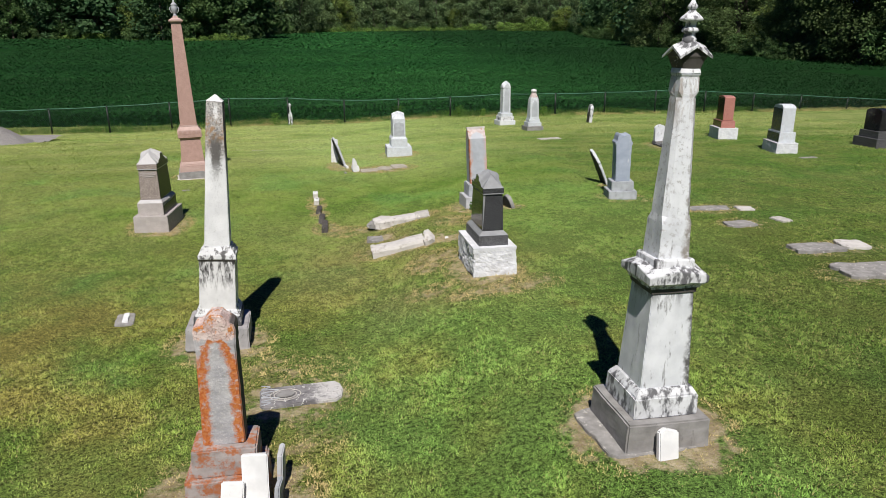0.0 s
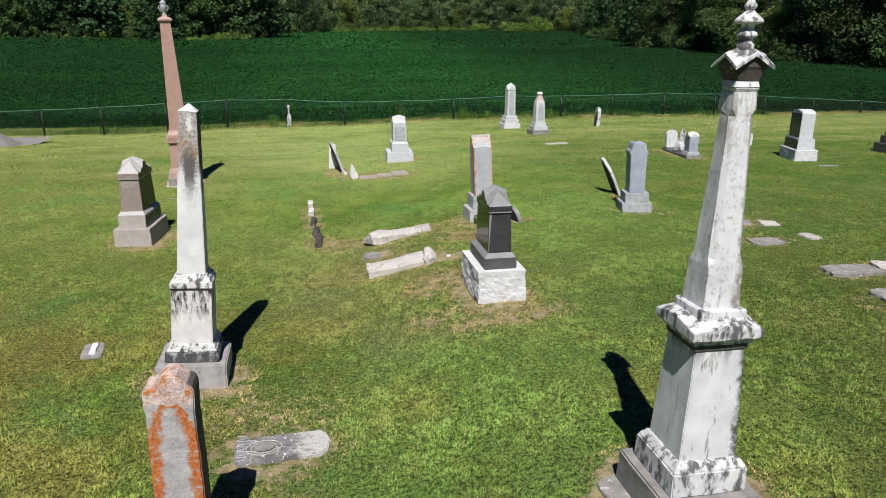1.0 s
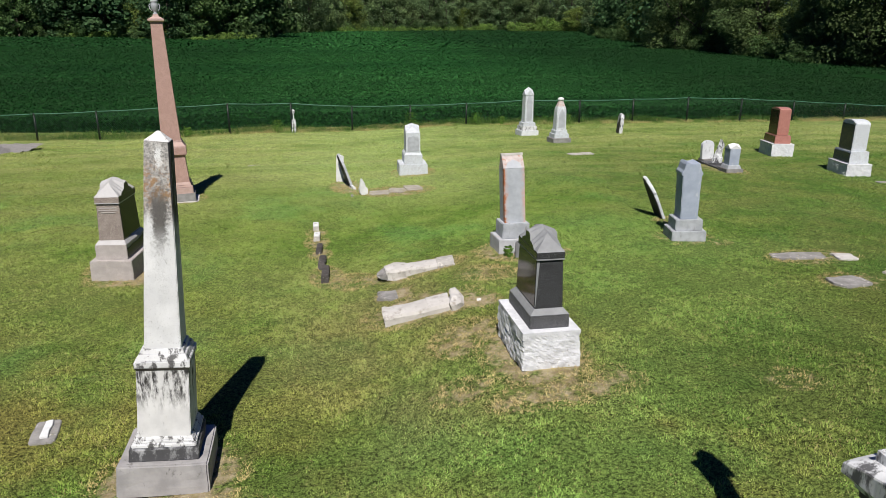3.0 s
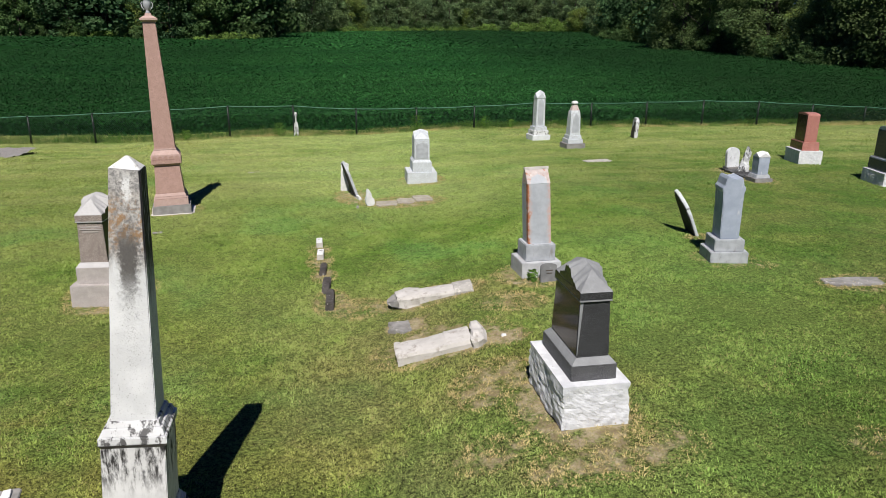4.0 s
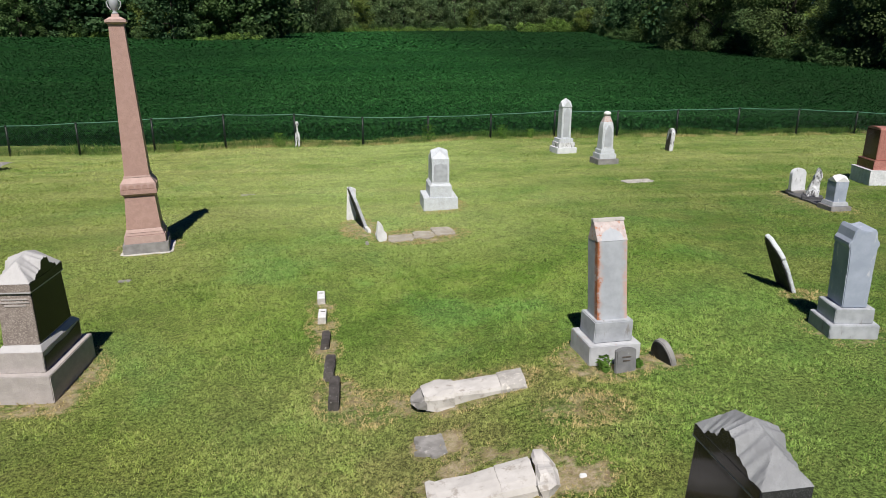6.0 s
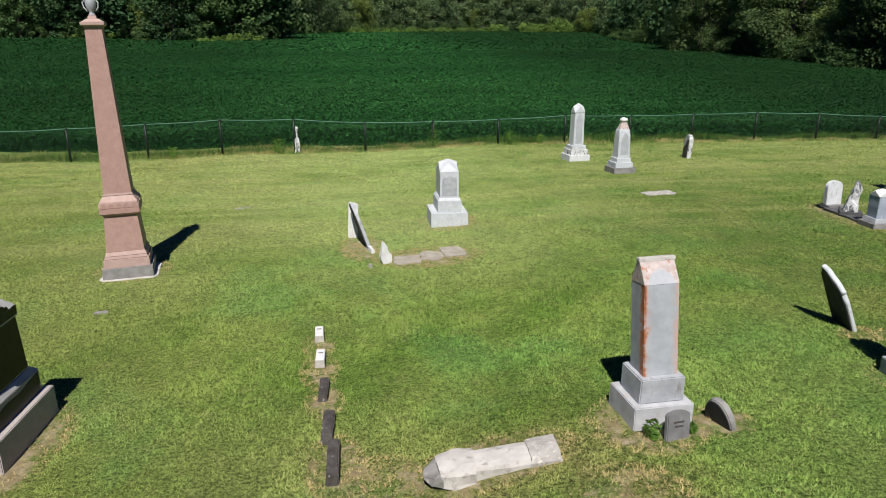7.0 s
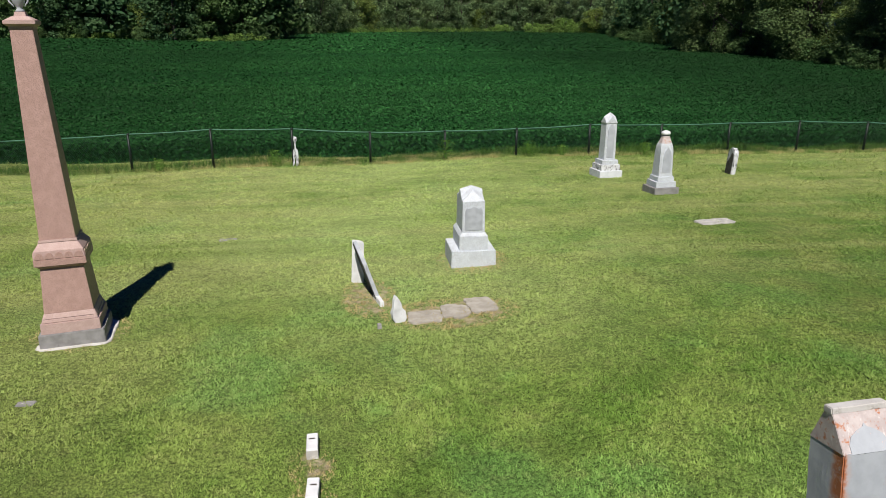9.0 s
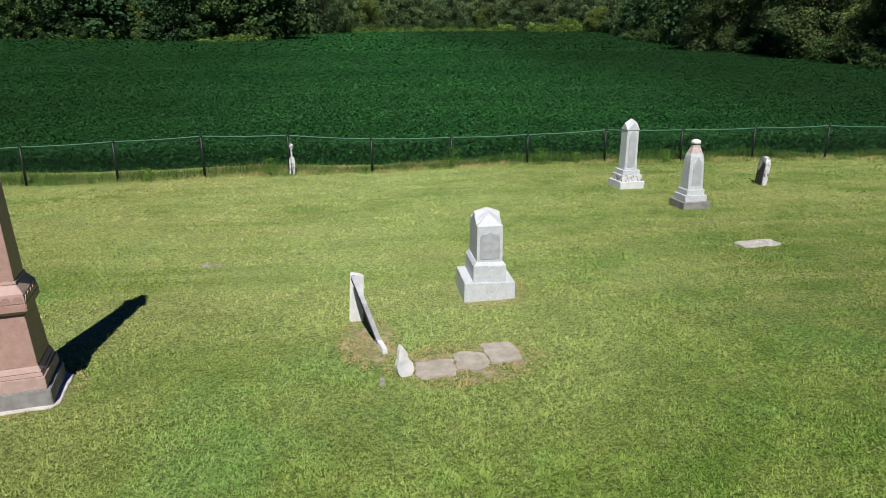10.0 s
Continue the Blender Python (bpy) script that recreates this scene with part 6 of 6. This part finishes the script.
# ---- far white monuments by the fence ----
stepped("gothic_monument", 8.02, 27.92, "white marble monument with pointed gables on three steps", "gravestone", [
    ("base", block(0.72, 0.70, 0.0, 0.23, bev=0.012, worn=0.005), WHITE, "pale stone base"),
    ("step", block(0.61, 0.59, 0.228, 0.40, bev=0.012, worn=0.004), LEDGE, "step with dark stains"),
    ("plinth", block(0.51, 0.49, 0.398, 0.53, bev=0.012, worn=0.004), LIGHT_GRANITE),
    ("shaft", block(0.365, 0.355, 0.528, 1.62, 0.335, 0.33, 0.012, 0.003, 4), LIGHT_GRANITE),
    ("arched_panel", tablet([(-0.11, 0.60), (0.11, 0.60), (0.105, 1.38), (0.06, 1.52), (0.0, 1.60), (-0.06, 1.52), (-0.105, 1.38)], 0.03, 0.006, 0.002, -0.187), BLUE_PALE, "raised pointed-arch panel"),
    ("gabled_head", cross_gable(0.36, 1.60, 1.90), LIGHT_GRANITE, "four-gabled head")], yaw=6)
stepped("capped_monument", 8.38, 25.02, "white marble monument with a rust-stained neck and round cap", "gravestone", [
    ("base", block(0.68, 0.64, 0.0, 0.20, bev=0.012, worn=0.006), CONCRETE, "dark weathered stone base"),
    ("step", block(0.55, 0.52, 0.198, 0.35, bev=0.012, worn=0.004), LIGHT_GRANITE),
    ("plinth", block(0.455, 0.43, 0.348, 0.47, bev=0.012, worn=0.004), LIGHT_GRANITE),
    ("shaft", chamfered_shaft([(0.468, 0.39, 0.01), (0.60, 0.38, 0.03), (1.10, 0.355, 0.035), (1.24, 0.33, 0.05), (1.312, 0.29, 0.055)]), LIGHT_GRANITE, "pale shaft with cut corners"),
    ("arched_panel", tablet([(-0.12, 0.56), (0.12, 0.56), (0.115, 0.95), (0.07, 1.12), (0.0, 1.22), (-0.07, 1.12), (-0.115, 0.95)], 0.03, 0.006, 0.002, -0.196), BLUE_PALE, "raised pointed-arch panel"),
    ("shoulder", chamfered_shaft([(1.31, 0.29, 0.055), (1.39, 0.235, 0.05), (1.45, 0.19, 0.045), (1.492, 0.18, 0.04)]), LICHEN_HEAD, "rust-stained sloping shoulder"),
    ("groove", turned([(0.07, 1.47), (0.082, 1.48), (0.082, 1.515), (0.07, 1.525)], 14), DARK_OLD, "dark groove under the cap"),
    ("cap", turned([(0.075, 1.508), (0.108, 1.52), (0.118, 1.555), (0.10, 1.595), (0.04, 1.622)], 14), CLEAN, "round white cap")], yaw=4)
stepped("old_tablet", 11.72, 27.42, "narrow weathered tablet with white edge and dark face", "gravestone", [("tablet", tablet(arch(0.44, -0.05, 0.62, 0.80, 10, 0.02), 0.13, 0.01, 0.012), WHITE_STAINED), ("dark_face", tablet([(-0.19, -0.05), (0.19, -0.05), (0.18, 0.35), (0.05, 0.45), (-0.05, 0.66), (-0.17, 0.62)], 0.02, 0.004, 0.006, 0.055), DARK_OLD, "blackened broken face")], yaw=84, lean=(4, 0))
lying("flush_marker", 7.9, 21.45, 0.85, 0.42, 0.02, "pale flush marker in the grass", GREY_PALE, 10, worn=0.035)
lying("flush_marker", -3.30, 15.78, 0.20, 0.12, 0.006, "small pale flush marker nearly covered by grass", FLUSH, 3)
lying("flush_marker", -2.1, 22.3, 0.36, 0.22, 0.01, "small pale flush marker nearly covered by grass", FLUSH, 0)

# ---- group of three children's stones ----
GROUP = "three small stones on one kerb"
lying("kerb_slab", 10.68, 18.40, 0.30, 1.6, 0.05, "long dark grey kerb carrying three small stones", BLACK_CUT, -4)
stepped("small_white_tablet", 10.86, 19.22, "small rounded white marble tablet", "gravestone", [("base", block(0.36, 0.3, 0.06, 0.14, bev=0.01), CONCRETE), ("tablet", tablet(arch(0.36, 0.13, 0.52, 0.66, 10), 0.12), WHITE)], yaw=0, group=GROUP, lean=(-3, 0))


def carved_lamb(parent):
    bm = tablet([(-0.20, 0.12), (0.17, 0.12), (0.19, 0.22), (0.14, 0.33), (0.16, 0.41), (0.21, 0.46), (0.20, 0.51), (0.12, 0.60), (0.07, 0.65), (0.02, 0.59), (-0.05, 0.47), (-0.12, 0.33), (-0.19, 0.22)], 0.17, 0.02, 0.0)
    bmesh.ops.subdivide_edges(bm, edges=[e for e in bm.edges if e.calc_length() > 0.08], cuts=2, use_grid_fill=True)
    add(bm, block(0.36, 0.26, 0.12, 0.24, 0.32, 0.24, 0.012, 0.006))
    bm.transform(Matrix.Translation((0, 0, -0.04)) @ Matrix.Diagonal((0.68, 0.95, 1.28, 1)))
    wear(bm, 0.025, 11)
    return part("carving", bm, WHITE_STAINED, parent, "worn white carving")


lamb = thing("carved_marker", 10.78, 18.55, "small white carved marker, worn, on a dark block", "gravestone", -32, (0, 0), 0.02, GROUP)
carved_lamb(lamb)
part("base", block(0.42, 0.32, 0.05, 0.13, bev=0.01), BLACK_CUT, lamb, "dark base block")
stepped("peaked_block", 10.65, 17.66, "grey marble block with a peaked rough top on a stepped base", "gravestone", [
    ("base", block(0.46, 0.48, -0.02, 0.12, bev=0.012, worn=0.004), CONCRETE, "grey stone base"), ("step", block(0.38, 0.40, 0.118, 0.21, 0.33, 0.35, 0.012, 0.004), GREY_TOP),
    ("block", block(0.27, 0.29, 0.208, 0.63, 0.285, 0.30, bev=0.01, worn=0.006), BLUE_GREY), ("head", cross_gable(0.30, 0.64, 0.78), CLEAN, "white peaked head")], yaw=-3, group=GROUP)


# ---- red and blue granite monuments ----
def round_top(w, d, z0, z1, rise=0.07):
    o = [(-d / 2, z0), (d / 2, z0)] + [(d / 2 * math.cos(math.pi * k / 10) * (1 if k not in (0, 10) else 1), z1 - rise + rise * math.sin(math.pi * k / 10)) for k in range(11)]
    bm = tablet(o, w, 0.012, 0.0)
    bm.transform(Matrix.Rotation(radians(90), 4, "Z"))
    return bm


stepped("red_granite_monument", 13.83, 20.40, "red granite monument with a rounded top on a rock-faced pale base", "gravestone", [
    ("base", rock_block(0.65, 0.98, 0, 0.41, 0.02), ROCK_WHITE, "rock-faced pale base"),
    ("pedestal", block(0.48, 0.82, 0.408, 0.65, 0.46, 0.80, 0.012, 0.001), RED),
    ("die", round_top(0.34, 0.66, 0.648, 1.47, 0.06), RED, "red block with a rounded top"),
    # panels on the -x side only, painting its shade
    ("polished_face", block(0.010, 0.62, 0.66, 1.40, bev=0.002, worn=0, cuts=0, at=(-0.172, 0)), RED_SHADED, "polished dark red face"),
    ("pedestal_face", block(0.010, 0.78, 0.42, 0.63, bev=0.002, worn=0, cuts=0, at=(-0.237, 0)), RED_SHADED, "polished dark red face")], yaw=-12)
stepped("blue_granite_monument", 13.58, 16.95, "dark blue granite monument with pale rough ends on a rock-faced base", "gravestone", [
    ("base", rock_block(0.62, 1.0, 0, 0.33, 0.02), ROCK_WHITE, "rock-faced pale base"),
    ("pedestal", block(0.48, 0.84, 0.328, 0.64, 0.46, 0.82, 0.012, 0.003), LIGHT_GRANITE),
    ("die", round_top(0.37, 0.66, 0.638, 1.42, 0.10), LIGHT_GRANITE, "pale rough block"),
    ("polished_face", block(0.012, 0.62, 0.66, 1.31, bev=0.002, worn=0, cuts=0, at=(-0.188, 0)), NAVY, "polished dark blue face"),
    ("pedestal_face", block(0.012, 0.80, 0.35, 0.60, bev=0.002, worn=0, cuts=0, at=(-0.238, 0)), NAVY, "polished dark blue face")], yaw=-12)
stepped("dark_granite_monument", 17.2, 17.4, "dark grey granite monument on a stepped base", "gravestone", [
    ("base", block(0.70, 1.0, 0, 0.30, bev=0.012), BLACK_CUT), ("pedestal", block(0.5, 0.8, 0.298, 0.52, bev=0.012), BLACK_CUT, "dark pedestal"), ("die", round_top(0.36, 0.66, 0.518, 1.2, 0.1), BLACK)])
lying("flush_marker", 17.9, 18.6, 0.6, 0.3, 0.02, "pale flush marker in the grass", FLUSH, 0)
lying("flush_marker", 13.5, 15.55, 0.5, 0.2, 0.02, "thin pale flush marker in the grass", FLUSH, 0)

# ---- flat slabs beside the rise ----
lying("flat_slab", 7.35, 10.30, 0.9, 0.32, 0.02, "weathered flat grave slab sunk in the grass", FLUSH, -4, worn=0.07)
lying("flat_slab", 8.02, 10.12, 0.34, 0.34, 0.03, "bright white broken slab lying in the grass", FALLEN, -12, worn=0.07)
lying("flat_slab", 7.25, 9.07, 0.55, 0.42, 0.03, "small grey flat grave slab", FLUSH, 5, worn=0.07)
lying("flat_slab", 8.18, 9.24, 0.28, 0.36, 0.03, "small pale flat grave slab", GREY_PALE, 8, worn=0.07)
lying("flat_slab", 7.55, 7.50, 0.85, 0.42, 0.05, "long grey grave slab lying flat", FLUSH, -3, worn=0.07)
lying("flat_slab", 8.25, 7.56, 0.46, 0.46, 0.045, "bright broken marble slab lying flat", FALLEN, -8, worn=0.07)
lying("flat_slab", 7.62, 6.38, 1.15, 0.66, 0.05, "wide grey grave slab lying flat", FLUSH, -5, worn=0.07)


# ---- gravel heap and white post ----
def heap():
    bm = bmesh.new()
    bmesh.ops.create_grid(bm, x_segments=40, y_segments=40, size=2.4)
    for v in bm.verts:
        r = math.hypot(v.co.x, v.co.y * 1.15) / 1.9
        v.co.z = max(1.15 * (1 - r), -0.06) + 0.05 * noise.noise(v.co * 2.2) + 0.03 * noise.noise(v.co * 7) - 0.03
    ob = new("gravel_heap", mesh_of("gravel_heap", bm, GRAVEL))
    ob.matrix_world = pose(-12.7, 26.6, ground_z(-12.7, 26.6) + 0.08)
    tagged(ob, "heap of grey crushed stone near the fence", "gravel heap", kind="stuff")


heap()
stepped("white_post", -1.36, 33.0, "weathered white broken post beside the wire fence", "post", [
    ("post", tablet([(-0.10, -0.05), (-0.05, -0.05), (-0.03, 0.3), (0.0, 0.32), (0.03, -0.05), (0.09, -0.05), (0.10, 0.4), (0.08, 0.6), (0.03, 0.64), (0.035, 0.86), (0.075, 0.93), (0.07, 1.03), (-0.02, 1.06), (-0.05, 0.97), (-0.02, 0.86), (-0.015, 0.64), (-0.08, 0.56)], 0.07, 0.006, 0.012), WHITE_STAINED)], yaw=5)


# ---- weeds ----
def weed(x, y, h, n, label):
    a = rng.uniform(0, 2 * np.pi, n)
    r = h * 0.45 * np.sqrt(rng.uniform(0, 1, n))
    p = np.stack([r * np.cos(a), r * np.sin(a), h * rng.uniform(0.1, 1, n)], 1)
    u = np.stack([np.cos(a + 1.2), np.sin(a + 1.2), rng.normal(0, 0.4, n)], 1) * (0.035 * rng.uniform(0.6, 1.4, n))[:, None]
    v = np.stack([-np.sin(a) * 0.3, np.cos(a) * 0.3, rng.uniform(0.2, 1, n)], 1) * (0.02 * rng.uniform(0.6, 1.4, n))[:, None]
    ob = cards("weed", p, [-u, -v, u, v], WEED, "", "")
    ob.matrix_world = pose(x, y, ground_z(x, y))
    tagged(ob, label, "plant", kind="stuff")


weed(2.84, 10.99, 0.16, 110, "leafy green weed at a headstone's base")
weed(3.24, 11.02, 0.08, 50, "leafy green weed at a headstone's base")
for k, (x, h) in enumerate(((-6.0, 0.45), (-2.1, 0.6), (3.9, 0.7), (6.9, 0.55), (11.2, 0.45), (8.1, 0.4))):
    weed(x, fence_y(x) - 0.25, h, 260, "tall green weed by the wire fence")


# ---- pieces that belong to a part ----
for child, holder in (("urn_handle", "urn"), ("scallops", "rim"), ("polished_face", "die"), ("pedestal_face", "pedestal"), ("dark_face", "tablet"), ("dark_side", "piece"), ("edge_strip", "die"),
                      ("cap_face", "cap_edge"), ("inscription_bar", "die"), ("inscription_bar", "tablet"), ("inscription_bar", "top"), ("sloped_top", "pedestal"), ("carved_ring", "slab"), ("carved_scroll", "slab"), ("inset", "slab"), ("ridge", "head"), ("arched_panel", "head"), ("arched_panel", "shaft"), ("medallion", "slab"), ("face_panel", "die"), ("groove", "cap")):
    for ob in [o for o in bpy.data.objects if o.name.split(".")[0] == child and o.parent and o.parent.type == "EMPTY"]:
        match = [o for o in ob.parent.children if o.name.split(".")[0] == holder]
        if match:
            ob.parent = match[0]
